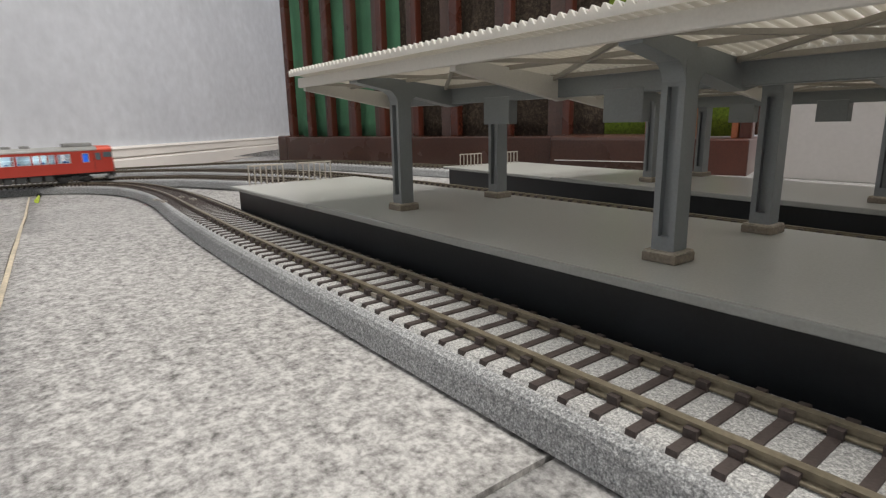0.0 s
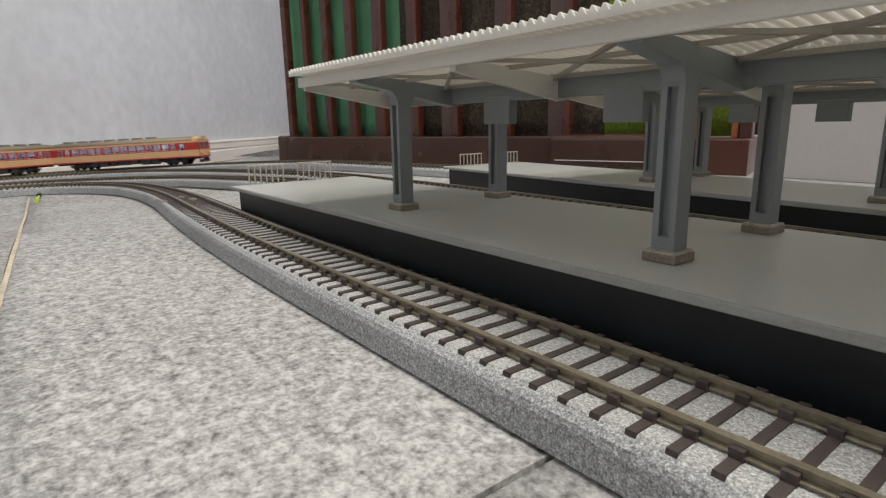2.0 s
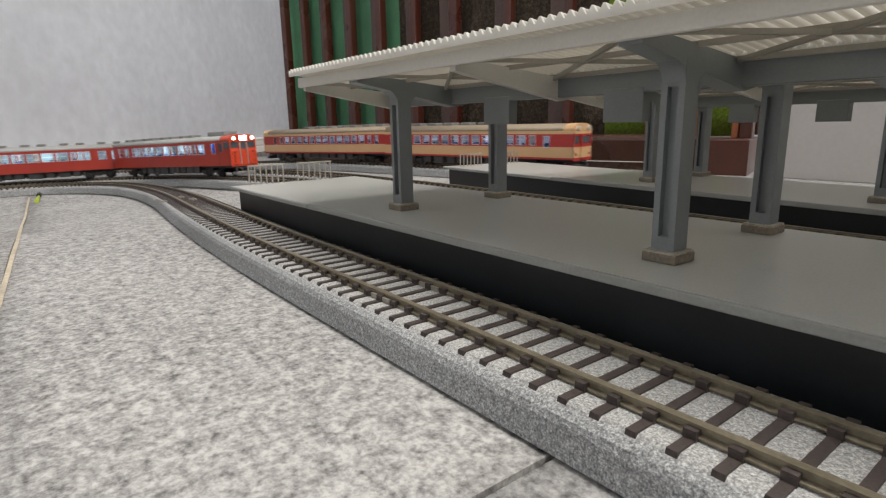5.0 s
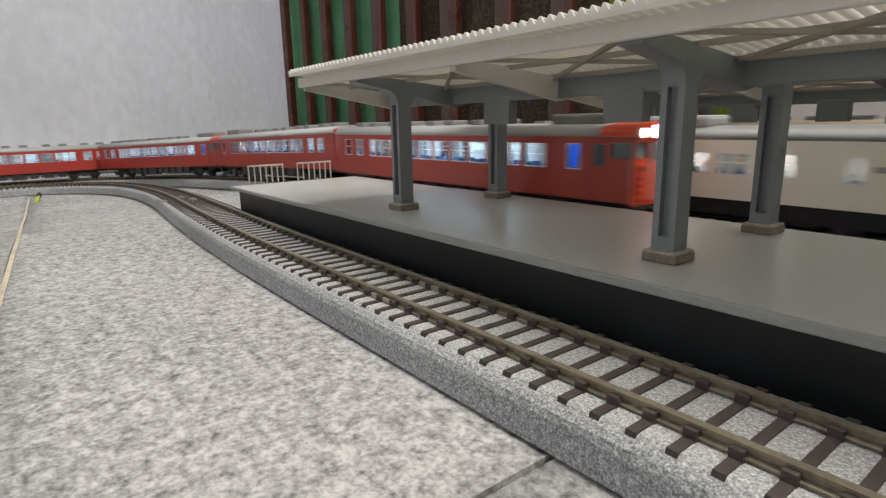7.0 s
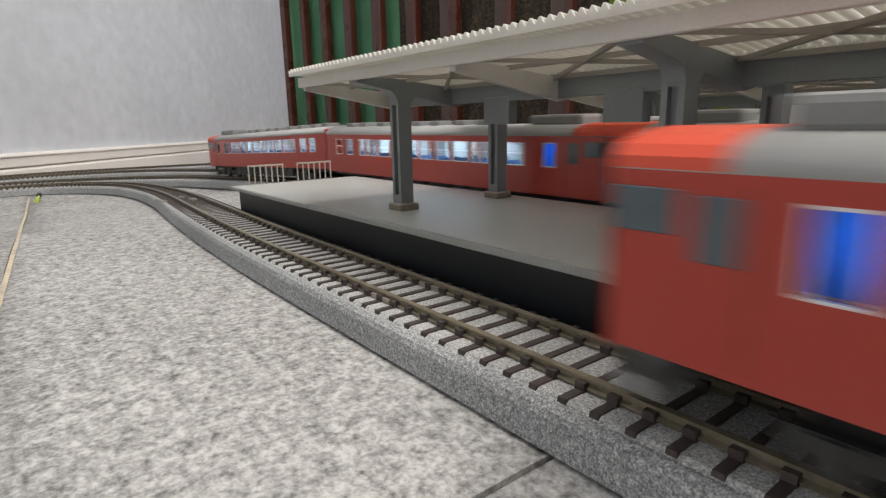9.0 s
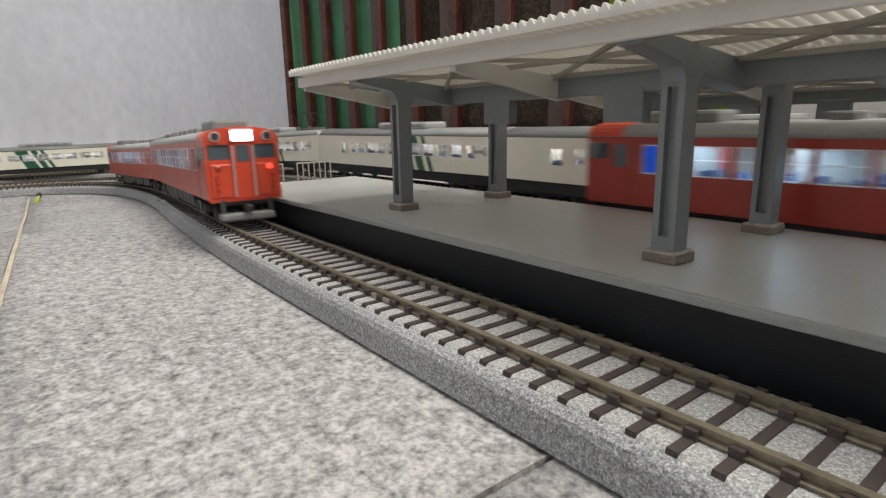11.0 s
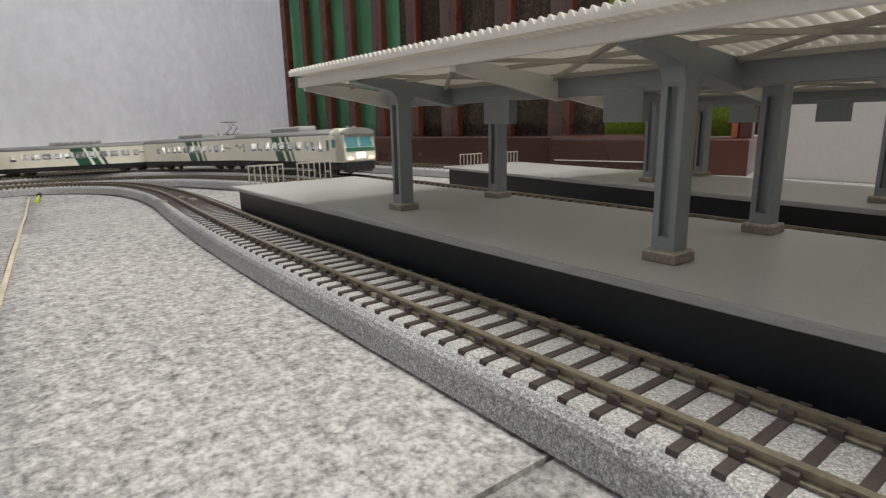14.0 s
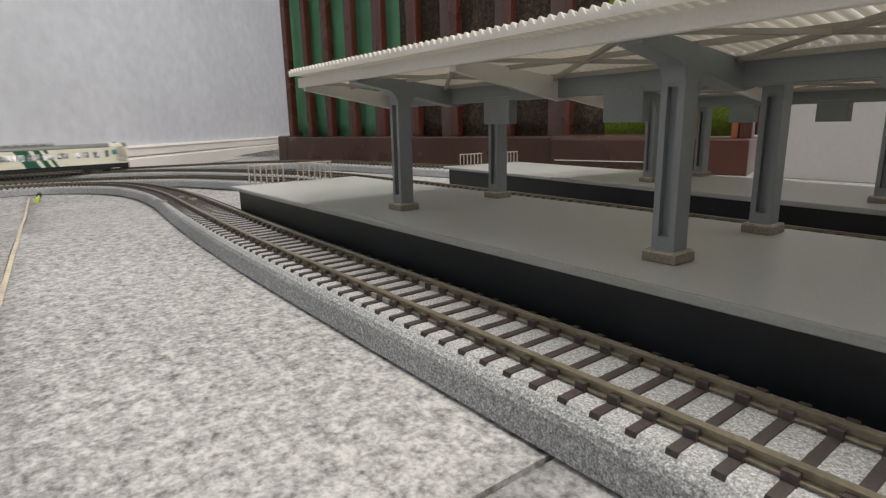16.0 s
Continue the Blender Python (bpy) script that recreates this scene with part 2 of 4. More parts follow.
def cyl(bm, x, y, z, r, h, axis="z", n=14):
    m = Matrix.Translation((x, y, z))
    if axis == "y":
        m = m @ Matrix.Rotation(radians(90), 4, "X")
    if axis == "x":
        m = m @ Matrix.Rotation(radians(90), 4, "Y")
    return bmesh.ops.create_cone(bm, cap_ends=True, segments=n, radius1=r, radius2=r, depth=h, matrix=m)["verts"]


def data(name, bm, material):
    bmesh.ops.recalc_face_normals(bm, faces=bm.faces)
    me = bpy.data.meshes.new(name)
    bm.to_mesh(me)
    bm.free()
    me.materials.append(material)
    return me


def part(name, bm, material, parent=None, label="", at=None):
    me = bm if isinstance(bm, bpy.types.Mesh) else data(name, bm, material)
    ob = new(name, me)
    if parent is not None:
        ob.parent = parent
    if at is not None:
        ob.matrix_basis = at
    if label:
        ob["label"] = label
    return ob


def empty(name, label, category, group="", kind="", at=None):
    ob = tagged(new(name), label, category, group, kind)
    ob.empty_display_size = 0.01
    if at is not None:
        ob.matrix_basis = at
    return ob


def wall_holes(bm, a0, a1, z0, z1, y, holes, depth, sign, axis="y", close=False):
    """A wall in the plane y (or x) with rectangular holes and their reveals. holes: (a0, a1, z0, z1)."""
    def pt(a, z, d=0.0):
        t = y - sign * d
        return (a, t, z) if axis == "y" else (t, a, z)
    aa = sorted({a0, a1, *[h[0] for h in holes], *[h[1] for h in holes]})
    zz = sorted({z0, z1, *[h[2] for h in holes], *[h[3] for h in holes]})
    vs = {}

    def v(a, z):
        if (a, z) not in vs:
            vs[(a, z)] = bm.verts.new(pt(a, z))
        return vs[(a, z)]
    for p, q in zip(aa, aa[1:]):
        for r, s in zip(zz, zz[1:]):
            ma, mz = (p + q) / 2, (r + s) / 2
            if any(h[0] < ma < h[1] and h[2] < mz < h[3] for h in holes):
                continue
            bm.faces.new((v(p, r), v(q, r), v(q, s), v(p, s)))
    for h in holes:
        c = [(h[0], h[2]), (h[1], h[2]), (h[1], h[3]), (h[0], h[3])]
        o = [v(*k) for k in c]
        n = [bm.verts.new(pt(*k, depth)) for k in c]
        for i in range(4):
            j = (i + 1) % 4
            bm.faces.new((o[i], o[j], n[j], n[i]))
        if close:
            bm.faces.new(n)


# ---- tracks: lines in the plan ----
def ease(t):
    t = min(max(t, 0), 1)
    return t * t * (3 - 2 * t)


def ground(x, y):
    """The height of the mat: level by the platforms, it falls slightly towards the far curve."""
    side = math.degrees(math.atan2(max(y, 0), -x)) if x < 0 else 90
    return -0.020 * ease(1 - side / 29) * ease((math.hypot(x, y) - 0.3) / 0.4)


class Line:
    """A smoothed line through plan points, by arc length from its first point."""
    def __init__(self, pts, closed=False, soft=14):
        p = np.array(pts, float)
        if closed:
            p = np.vstack([p, p[:1]])
        d = np.r_[0, np.cumsum(np.hypot(*np.diff(p, axis=0).T))]
        n = int(d[-1] / 0.005)
        s = np.linspace(0, d[-1], n + 1)
        q = np.stack([np.interp(s, d, p[:, i]) for i in (0, 1)], 1)
        for _ in range(3):
            k = np.ones(soft * 2 + 1) / (soft * 2 + 1)
            if closed:
                e = np.vstack([q[-soft - 1:-1], q, q[1:soft + 1]])
            else:
                e = np.vstack([2 * q[0] - q[soft:0:-1], q, 2 * q[-1] - q[-2:-soft - 2:-1]])
            q = np.stack([np.convolve(e[:, i], k, "valid") for i in (0, 1)], 1)
        self.q, self.closed = q, closed
        self.s = np.r_[0, np.cumsum(np.hypot(*np.diff(q, axis=0).T))]
        self.length = self.s[-1]

    def at(self, s):
        if self.closed:
            s = s % self.length
        i = min(max(int(np.searchsorted(self.s, s)) - 1, 0), len(self.s) - 2)
        f = (s - self.s[i]) / (self.s[i + 1] - self.s[i])
        return self.q[i] + (self.q[i + 1] - self.q[i]) * f

    def way(self, s):
        d = self.at(s + 0.002) - self.at(s - 0.002)
        return d / np.hypot(*d)

    def place(self, s, back, half):
        """The pose of a car whose middle is at s; back: -1 when it faces towards smaller s."""
        a, b = self.at(s + half), self.at(s - half)
        d = (a - b) * back
        rise = (ground(*a) - ground(*b)) * back
        z = RAILTOP + (ground(*a) + ground(*b)) / 2
        return pose((a[0] + b[0]) / 2, (a[1] + b[1]) / 2, z, 0, -math.degrees(math.atan2(rise, 2 * half)), math.degrees(math.atan2(d[1], d[0])))


RAILTOP = 0.0122
FRONT = Line([(0.62, 0.0895), (0.4, 0.0895), (0.1, 0.0895), (-0.15, 0.0895), (-0.28, 0.0895), (-0.3679, 0.095),
              (-0.5002, 0.1131), (-0.6011, 0.1246), (-0.6858, 0.1287), (-0.757, 0.1217), (-0.8077, 0.108), (-0.8587, 0.0803),
              (-0.8956, 0.0507), (-0.9177, 0.0199), (-0.932, -0.01), (-0.86, -0.06), (-0.84, -0.12), (-0.78, -0.21),
              (-0.68, -0.31), (-0.56, -0.4), (-0.42, -0.47), (-0.28, -0.49), (0.62, -0.49), (0.76, -0.46), (0.86, -0.39),
              (0.91, -0.29), (0.92, -0.2), (0.89, -0.08), (0.82, 0.02), (0.73, 0.075)], closed=True)
SECOND = Line([(3.2, 0.219), (1, 0.219), (-0.3, 0.219), (-0.4, 0.2185), (-0.4662, 0.2149), (-0.5104, 0.2116),
              (-0.5763, 0.2082), (-0.6637, 0.2035), (-0.7979, 0.1717), (-0.8941, 0.1177), (-0.9573, 0.0549), (-0.9931, -0.0071),
              (-0.93, -0.06), (-0.9, -0.13), (-0.83, -0.22), (-0.72, -0.33), (-0.58, -0.45), (-0.42, -0.55), (-0.25, -0.58),
              (0.9, -0.6)])
THIRD = Line([(3.2, 0.2595), (1, 0.2595), (-0.08, 0.2595), (-0.3, 0.267), (-0.42, 0.267), (-0.5374, 0.2565),
              (-0.6214, 0.253), (-0.7718, 0.2361), (-0.9293, 0.1985), (-1.037, 0.1391), (-1.0875, 0.0606), (-1.0984, -0.01),
              (-1.01, -0.06), (-0.96, -0.14), (-0.875, -0.24), (-0.76, -0.35), (-0.62, -0.48), (-0.45, -0.6), (-0.25, -0.64),
              (0.9, -0.66)])
FOURTH = Line([(3.2, 0.41), (1, 0.41), (-0.1, 0.412), (-0.25, 0.421), (-0.4, 0.424), (-0.47, 0.405), (-0.53, 0.387),
              (-0.6, 0.377), (-0.662, 0.3675), (-0.7392, 0.3528), (-0.8198, 0.3313), (-0.9309, 0.2793), (-1.0353, 0.2116),
              (-1.117, 0.1247), (-1.1615, 0.0284), (-1.08, -0.06), (-1.015, -0.15), (-0.92, -0.25), (-0.8, -0.36), (-0.66, -0.5),
              (-0.48, -0.64), (-0.25, -0.7), (0.9, -0.72)])


# ---- the room ----
def slab(name, outline, z0, z1, material, label, category, kind="structure"):
    bm = bmesh.new()
    lo = [bm.verts.new((x, y, z0)) for x, y in outline]
    hi = [bm.verts.new((x, y, z1)) for x, y in outline]
    n = len(outline)
    bm.faces.new(lo[::-1])
    bm.faces.new(hi)
    for i in range(n):
        j = (i + 1) % n
        bm.faces.new((lo[i], lo[j], hi[j], hi[i]))
    ob = part(name, bm, material)
    return tagged(ob, label, category, kind=kind)


def wall_run(name, x0, y0, x1, y1, z0, z1, thick, material, label, category="wall"):
    """A wall between two plan points; its thickness lies to the left of the way from the first to the second."""
    d = np.array([x1 - x0, y1 - y0])
    d = d / np.hypot(*d)
    n = np.array([-d[1], d[0]]) * thick
    o = [(x0, y0), (x1, y1), (x1 + n[0], y1 + n[1]), (x0 + n[0], y0 + n[1])]
    return slab(name, o, z0, z1, material, label, category)


FLOORZ = -0.040
slab("floor", [(-2.6, -2.2), (3.6, -2.2), (3.6, 2.0), (-2.6, 2.0)], FLOORZ - 0.05, FLOORZ, BOARD, "dark wooden room floor under the grey mat", "floor")
slab("ceiling", [(-2.6, -2.2), (3.6, -2.2), (3.6, 2.0), (-2.6, 2.0)], 2.36, 2.42, CEIL, "plain white ceiling", "ceiling")
# the papered wall runs at an angle to the tracks
wall_run("wall_west", -2.42, 1.15, 0.60, -1.845, FLOORZ, 2.36, -0.1, WALLPAPER, "pale blue-grey papered room wall with fine mottling")
wall_run("wall_north", 3.6, 1.35, -2.4, 1.35, FLOORZ, 2.36, -0.1, WALLPAPER, "pale papered back wall of the room")
wall_run("wall_east", 3.45, -2.2, 3.45, 1.35, FLOORZ, 2.36, -0.1, WALLPAPER, "pale papered side wall of the room")
wall_run("wall_south", 0.45, -1.75, 3.5, -1.75, FLOORZ, 2.36, -0.1, WALLPAPER, "pale papered wall behind the layout")


def baseboard():
    """Moulded skirting: a lower board, a groove and a rounded cap."""
    bm = bmesh.new()
    prof = [(0, FLOORZ), (0.020, FLOORZ), (0.020, -0.0095), (0.0185, -0.0072), (0.009, -0.0056), (0.005, -0.0054), (0.005, -0.0022), (0.0125, -0.0018),
            (0.0125, 0.0150), (0.0150, 0.0158), (0.0150, 0.0170), (0.0125, 0.0202), (0.006, 0.0218), (0, 0.0218)]
    prism(bm, prof, 0, 4.15, axis="x")
    d = Vector((0.60 + 2.42, -1.845 - 1.15)).normalized()
    ob = part("baseboard", bm, WHITE)
    ang = math.degrees(math.atan2(d.y, d.x))
    ob.matrix_basis = pose(-2.42, 1.15, 0, 0, 0, ang)
    return tagged(ob, "off-white moulded skirting board along the papered wall", "skirting", kind="structure")


baseboard()


# ---- the mat ----
def sheet(outline, up, low):
    """A mat piece of the given outline that follows the ground, with edges down to low."""
    bm = bmesh.new()
    top = bm.faces.new([bm.verts.new((x, y, 0)) for x, y in outline])
    for axis, lo, hi, step in ((0, -2.0, 0.0, 0.04), (1, -0.6, 0.72, 0.03)):
        k = lo
        while k < hi:
            no = (1, 0, 0) if axis == 0 else (0, 1, 0)
            co = (k, 0, 0) if axis == 0 else (0, k, 0)
            bmesh.ops.bisect_plane(bm, geom=list(bm.verts) + list(bm.edges) + list(bm.faces), plane_co=co, plane_no=no, dist=1e-6)
            k += step
    bmesh.ops.triangulate(bm, faces=[f for f in bm.faces if len(f.verts) > 4])
    edge = [e for e in bm.edges if e.is_boundary]
    wall = bmesh.ops.extrude_edge_only(bm, edges=edge)["geom"]
    low_verts = {v for v in wall if isinstance(v, bmesh.types.BMVert)}
    for v in bm.verts:
        v.co.z = ground(v.co.x, v.co.y) + (low if v in low_verts else up)
    for f in bm.faces:
        f.smooth = not any(v in low_verts for v in f.verts)
    return bm


def mat_tiles():
    """Granite-look felt sheets that lie edge to edge with a narrow gap."""
    rim = [(-1.20, -0.006), (-1.135, 0.30), (-1.28, 0.50), (-1.28, 1.2), (3.4, 1.2), (3.4, -1.0), (-0.21, -1.0)]
    root = part("ground", sheet(rim, -0.003, -0.012), mat("mat_backing", (0.42, 0.34, 0.22), 0.8, var=0.2, scale=40, fine=300))
    tagged(root, "base board under the grey felt sheets", "ground", kind="structure")
    g = 0.0004
    pieces = [
        [(-1.20, 0.0315 - g), (-0.21, -1.0), (-0.060 - g, -1.0), (-0.060 - g, -0.0175 - g), (-0.251, -0.0095 - g)],
        [(-1.20, 0.0315 + g), (-0.251, -0.0095 + g), (-0.060 - g, -0.0175 + g), (-0.060 - g, 1.2), (-1.28, 1.2), (-1.28, 0.50), (-1.135, 0.30)],
        [(-0.0594 + g, -1.0), (1.6, -1.0), (1.6, 1.2), (-0.0594 + g, 1.2)],
        [(1.6 + 2 * g, -1.0), (3.4, -1.0), (3.4, 1.2), (1.6 + 2 * g, 1.2)]]
    for o in pieces:
        part("felt_sheet", sheet(o, 0.0, -0.0028), FELT, root)
    line = Line([(-0.10, -0.0180), (-0.2525, -0.0091), (-0.3121, -0.0057), (-0.3984, -0.0018), (-0.5826, 0.0036), (-0.7413, 0.0109), (-0.8478, 0.0164)], soft=3)
    part("seam_tape", ribbon(line, 0.02, line.length, 0.01, [(-0.0010, -0.002), (-0.0010, 0.0004), (0.0009, 0.0004), (0.0009, -0.002)]), mat("cream_tape", (0.50, 0.43, 0.32), 0.6, var=0.3, scale=60, fine=500), root, "cream edge showing between two sheets")
    return root


def mound():
    """The low hump of spare felt that lies against the skirting."""
    bm = bmesh.new()
    prism(bm, [(-0.10, 0), (-0.03, 0.010), (0.02, 0.0155), (0.05, 0.013), (0.10, 0)], -0.012, 0.05, axis="y")
    ob = part("felt_offcut", bm, FELT)
    ob.matrix_basis = pose(-1.20, 0.470, ground(-1.2, 0.47) - 0.001, 0, 0, 35)
    return tagged(ob, "folded grey felt offcut lying by the skirting", "felt")


mound()


# ---- tracks ----
def ribbon(line, s0, s1, step, profile):
    """A profile of (offset to the left of the way, z) swept along a line."""
    bm = bmesh.new()
    rows = []
    n = max(2, int((s1 - s0) / step))
    for i in range(n + 1):
        s = s0 + (s1 - s0) * i / n
        p, w = line.at(s), line.way(s)
        h = ground(*p)
        rows.append([bm.verts.new((p[0] - w[1] * o, p[1] + w[0] * o, z + h)) for o, z in profile])
    k = len(profile)
    for a, b in zip(rows, rows[1:]):
        for i in range(k):
            j = (i + 1) % k
            bm.faces.new((a[i], a[j], b[j], b[i]))
    bm.faces.new(rows[0])
    bm.faces.new(rows[-1][::-1])
    return bm


def sleeper_data(length=0.032):
    bm = bmesh.new()
    v = box(bm, -0.0011, 0.0011, -length / 2, length / 2, 0, 0.0020)
    for p in v:
        if p.co.z > 0.001:
            p.co.x *= 0.86
            p.co.y *= 0.985
    return data("sleeper", bm, SLEEPER)


def rail_profile(c):
    """An I-shaped rail: foot, web and head, centred at offset c."""
    z = 0.0099
    h = [(-0.0013, 0), (-0.0013, 0.0004), (-0.0004, 0.0008), (-0.0004, 0.0015), (-0.00085, 0.0017), (-0.00085, 0.0023),
         (0.00085, 0.0023), (0.00085, 0.0017), (0.0004, 0.0015), (0.0004, 0.0008), (0.0013, 0.0004), (0.0013, 0)]
    return [(c + a, z + b) for a, b in h]


mat_tiles()
SLEEPER_DATA = sleeper_data()


def track(name, line, s0, s1, label, bed_low=0.0, near=None):
    root = empty(name, label, "railway track", kind="structure")
    part("roadbed", ribbon(line, s0, s1, 0.012, [(-0.0188, bed_low - 0.0005), (-0.0189, 0.0007), (-0.0201, 0.0009), (-0.0190, 0.0066), (-0.0183, 0.0080), (-0.0170, 0.0088), (0.0170, 0.0088), (0.0183, 0.0080), (0.0190, 0.0066), (0.0201, 0.0009), (0.0189, 0.0007), (0.0188, bed_low - 0.0005)]), BALLAST, root,
         "grey foam ballast bed with bevelled sides")
    part("ballast_top", ribbon(line, s0, s1, 0.012, [(-0.0166, 0.0084), (-0.0150, 0.0096), (0.0150, 0.0096), (0.0166, 0.0084)]), BALLAST_TOP, root, "pale crushed ballast")
    for c in (-0.0087, 0.0087):
        part("rail", ribbon(line, s0, s1, 0.010, rail_profile(c)), RAIL, root, "weathered brass-coloured rail")
    rest = bmesh.new()
    lugs = bmesh.new()
    n = int((s1 - s0) / 0.0072)
    count = 0
    for i in range(n):
        s = s0 + 0.0072 * (i + 0.5)
        p, w = line.at(s), line.way(s)
        m = pose(p[0], p[1], 0.0080 + ground(*p), 0, 0, math.degrees(math.atan2(w[1], w[0])))
        if near and near[0] <= s <= near[1] and count < 290:
            part("sleeper", SLEEPER_DATA, None, root, at=m)
            count += 1
        else:
            box(rest, -0.0011, 0.0011, -0.016, 0.016, 0, 0.0020, m)
        for c in (-0.0087, 0.0087):
            mm = m @ pose(0, c, 0.0016)
            box(lugs, -0.0011, 0.0011, -0.0021, -0.0005, 0, 0.0019, mm)
            box(lugs, -0.0011, 0.0011, 0.0005, 0.0021, 0, 0.0019, mm)
    tagged(part("sleepers", rest, SLEEPER, root), kind="stuff")
    tagged(part("rail_chairs", lugs, SLEEPER, root), kind="stuff")
    return root


track("track_front", FRONT, 0.0, FRONT.length - 0.003, "model railway track with brass rails on grey foam ballast", near=(0.30, 1.5))
track("track_second", SECOND, 0.02, SECOND.length - 0.02, "model railway track curving behind the platform", near=(3.55, 4.2))
track("track_third", THIRD, 0.02, THIRD.length - 0.02, "model railway track beside the second platform", near=(3.55, 4.2))
track("track_fourth", FOURTH, 0.02, FOURTH.length - 0.02, "outermost model railway track on the curve", near=(3.55, 4.4))


def joiner(x, y, ang):
    bm = bmesh.new()
    box(bm, -0.0048, 0.0048, -0.0015, -0.0008, 0.0099, 0.0111)
    box(bm, -0.0048, 0.0048, 0.0008, 0.0015, 0.0099, 0.0111)
    ob = part("rail_joiner", bm, METAL)
    ob.matrix_basis = pose(x, y, ground(x, y), 0, 0, ang)
    return tagged(ob, "pale metal joiner clamping two rail ends", "rail joiner", group="rail joiners on the front track")


joiner(-0.133, 0.0808, 0)
joiner(-0.133, 0.0982, 0)
for jx, jy, ja in ((-0.500, 0.0918, 0), (-0.468, 0.0915, 2), (-0.492, 0.1094, 0), (-0.452, 0.1086, 3)):
    joiner(jx, jy, ja)


# ---- platforms ----
def platform(name, at, x0, x1, width, top, seam, label, thick=0.0024):
    """A kit platform: dark set-back walls, a grey deck in two sections with a paler rim."""
    root = empty(name, label, "railway platform", at=at)
    for a, b, drop in ((x0, seam - 0.0003, 0.0004), (seam + 0.0003, x1, 0.0)):
        part("deck", rbox(a, b, 0.0013, width - 0.0013, top - thick + 0.0002, top - drop, 0.00005, 1), PLAT, root, "smooth dark grey plastic deck")
        part("rim", rbox(a, b, 0, 0.0015, top - thick, top - drop - 0.0001, 0.0003, 2), PLATEDGE, root, "paler grey edge strip")
        part("rim", rbox(a, b, width - 0.0015, width, top - thick, top - drop - 0.0001, 0.0003, 2), PLATEDGE, root, "paler grey edge strip")
    part("side_wall", rbox(x0 + 0.006, x1, 0.004, 0.006, 0.0, top - thick, 0.0002, 1), PLATWALL, root, "black plastic side wall")
    part("side_wall", rbox(x0 + 0.006, x1, width - 0.006, width - 0.004, 0.0, top - thick, 0.0002, 1), PLATWALL, root, "black plastic side wall")
    part("end_wall", rbox(x0 + 0.004, x0 + 0.006, 0.004, width - 0.004, 0.0, top - thick, 0.0002, 1), PLATWALL, root, "dark plastic end wall")
    return root


P1Y, P1TOP = 0.1085, 0.0237
P1 = platform("platform", pose(0, P1Y, 0), -0.357, 0.95, 0.0895, P1TOP, -0.245, "long dark grey plastic model station platform with black sides")
P2 = platform("platform", pose(-0.09, 0.2795, 0, 0, 0, -5.6), -0.31, 0.95, 0.086, 0.0215, -0.170, "second dark grey plastic model platform beside the rear tracks")


def fence(at, length, posts, h=0.0105):
    root = empty("platform_fence", "thin metal railing at the platform end", "railing", group="railings at the platform ends", at=at)
    me = data("post", rbox(-0.0004, 0.0004, -0.0004, 0.0004, 0, h, 0.0001, 1), METAL)
    for i in range(posts):
        part("post", me, None, root, at=pose(0, length * i / (posts - 1), 0))
    part("top_rail", rbox(-0.0005, 0.0005, -0.0005, length + 0.0005, h - 0.0004, h + 0.0006, 0.0001, 1), METAL, root)
    return root


fence(pose(-0.353, 0.1195, P1TOP - 0.0004), 0.0225, 7, 0.0118)
fence(pose(-0.353, 0.1520, P1TOP - 0.0004), 0.0240, 7, 0.0118)
fence(pose(-0.385, 0.319, 0.0211, 0, 0, -5.6), 0.023, 7)
fence(pose(-0.380, 0.360, 0.0211, 0, 0, -5.6), 0.023, 7)


# ---- canopies ----
EZ, VZ = 0.0555, 0.0503      # eave and valley heights of the beams' upper side, over the deck
HALF = 0.0525                # from the valley to the eave
BEAM = HALF - 0.0042         # from the valley to the eave board; the sheet overhangs it


def column_data():
    """A square column with a long slot in each face."""
    bm = bmesh.new()
    w, h, z0 = 0.0031, 0.0490, 0.0022
    slot = [(-0.0014, 0.0014, 0.0065, 0.0462)]
    for s in (-1, 1):
        wall_holes(bm, -w, w, z0, h, s * w, slot, 0.0019, s, close=True)
        wall_holes(bm, -w, w, z0, h, s * w, [], 0.0012, s, axis="x")
    bmesh.ops.remove_doubles(bm, verts=bm.verts, dist=0.00001)
    return data("column", bm, GREY)


COLUMN = column_data()
PLINTH_DATA = data("plinth", rbox(-0.0047, 0.0047, -0.0047, 0.0047, 0, 0.0024, 0.0003, 2), PLINTH)
CAP_DATA = data("plinth_cap", rbox(-0.0045, 0.0045, -0.0045, 0.0045, 0.0022, 0.0030, 0.0003, 2), mat("worn_plinth_edge", (0.30, 0.27, 0.215), 0.7, var=0.35, scale=260, fine=1400, bump=0.3))


def vee(bm, x0, x1, depth_e, depth_v, up=0.0):
    """A V-shaped cross beam from eave to eave."""
    e = VZ + (EZ - VZ) * BEAM / HALF
    pts = [(-BEAM, e + up), (0, VZ + up), (BEAM, e + up), (BEAM, e - depth_e), (0, VZ - depth_v), (-BEAM, e - depth_e)]
    lo = [bm.verts.new((x0, y, z)) for y, z in pts]
    hi = [bm.verts.new((x1, y, z)) for y, z in pts]
    for f in ((0, 1, 4, 5), (1, 2, 3, 4)):
        bm.faces.new([lo[i] for i in f])
        bm.faces.new([hi[i] for i in f][::-1])
    for i in range(6):
        j = (i + 1) % 6
        bm.faces.new((lo[j], lo[i], hi[i], hi[j]))


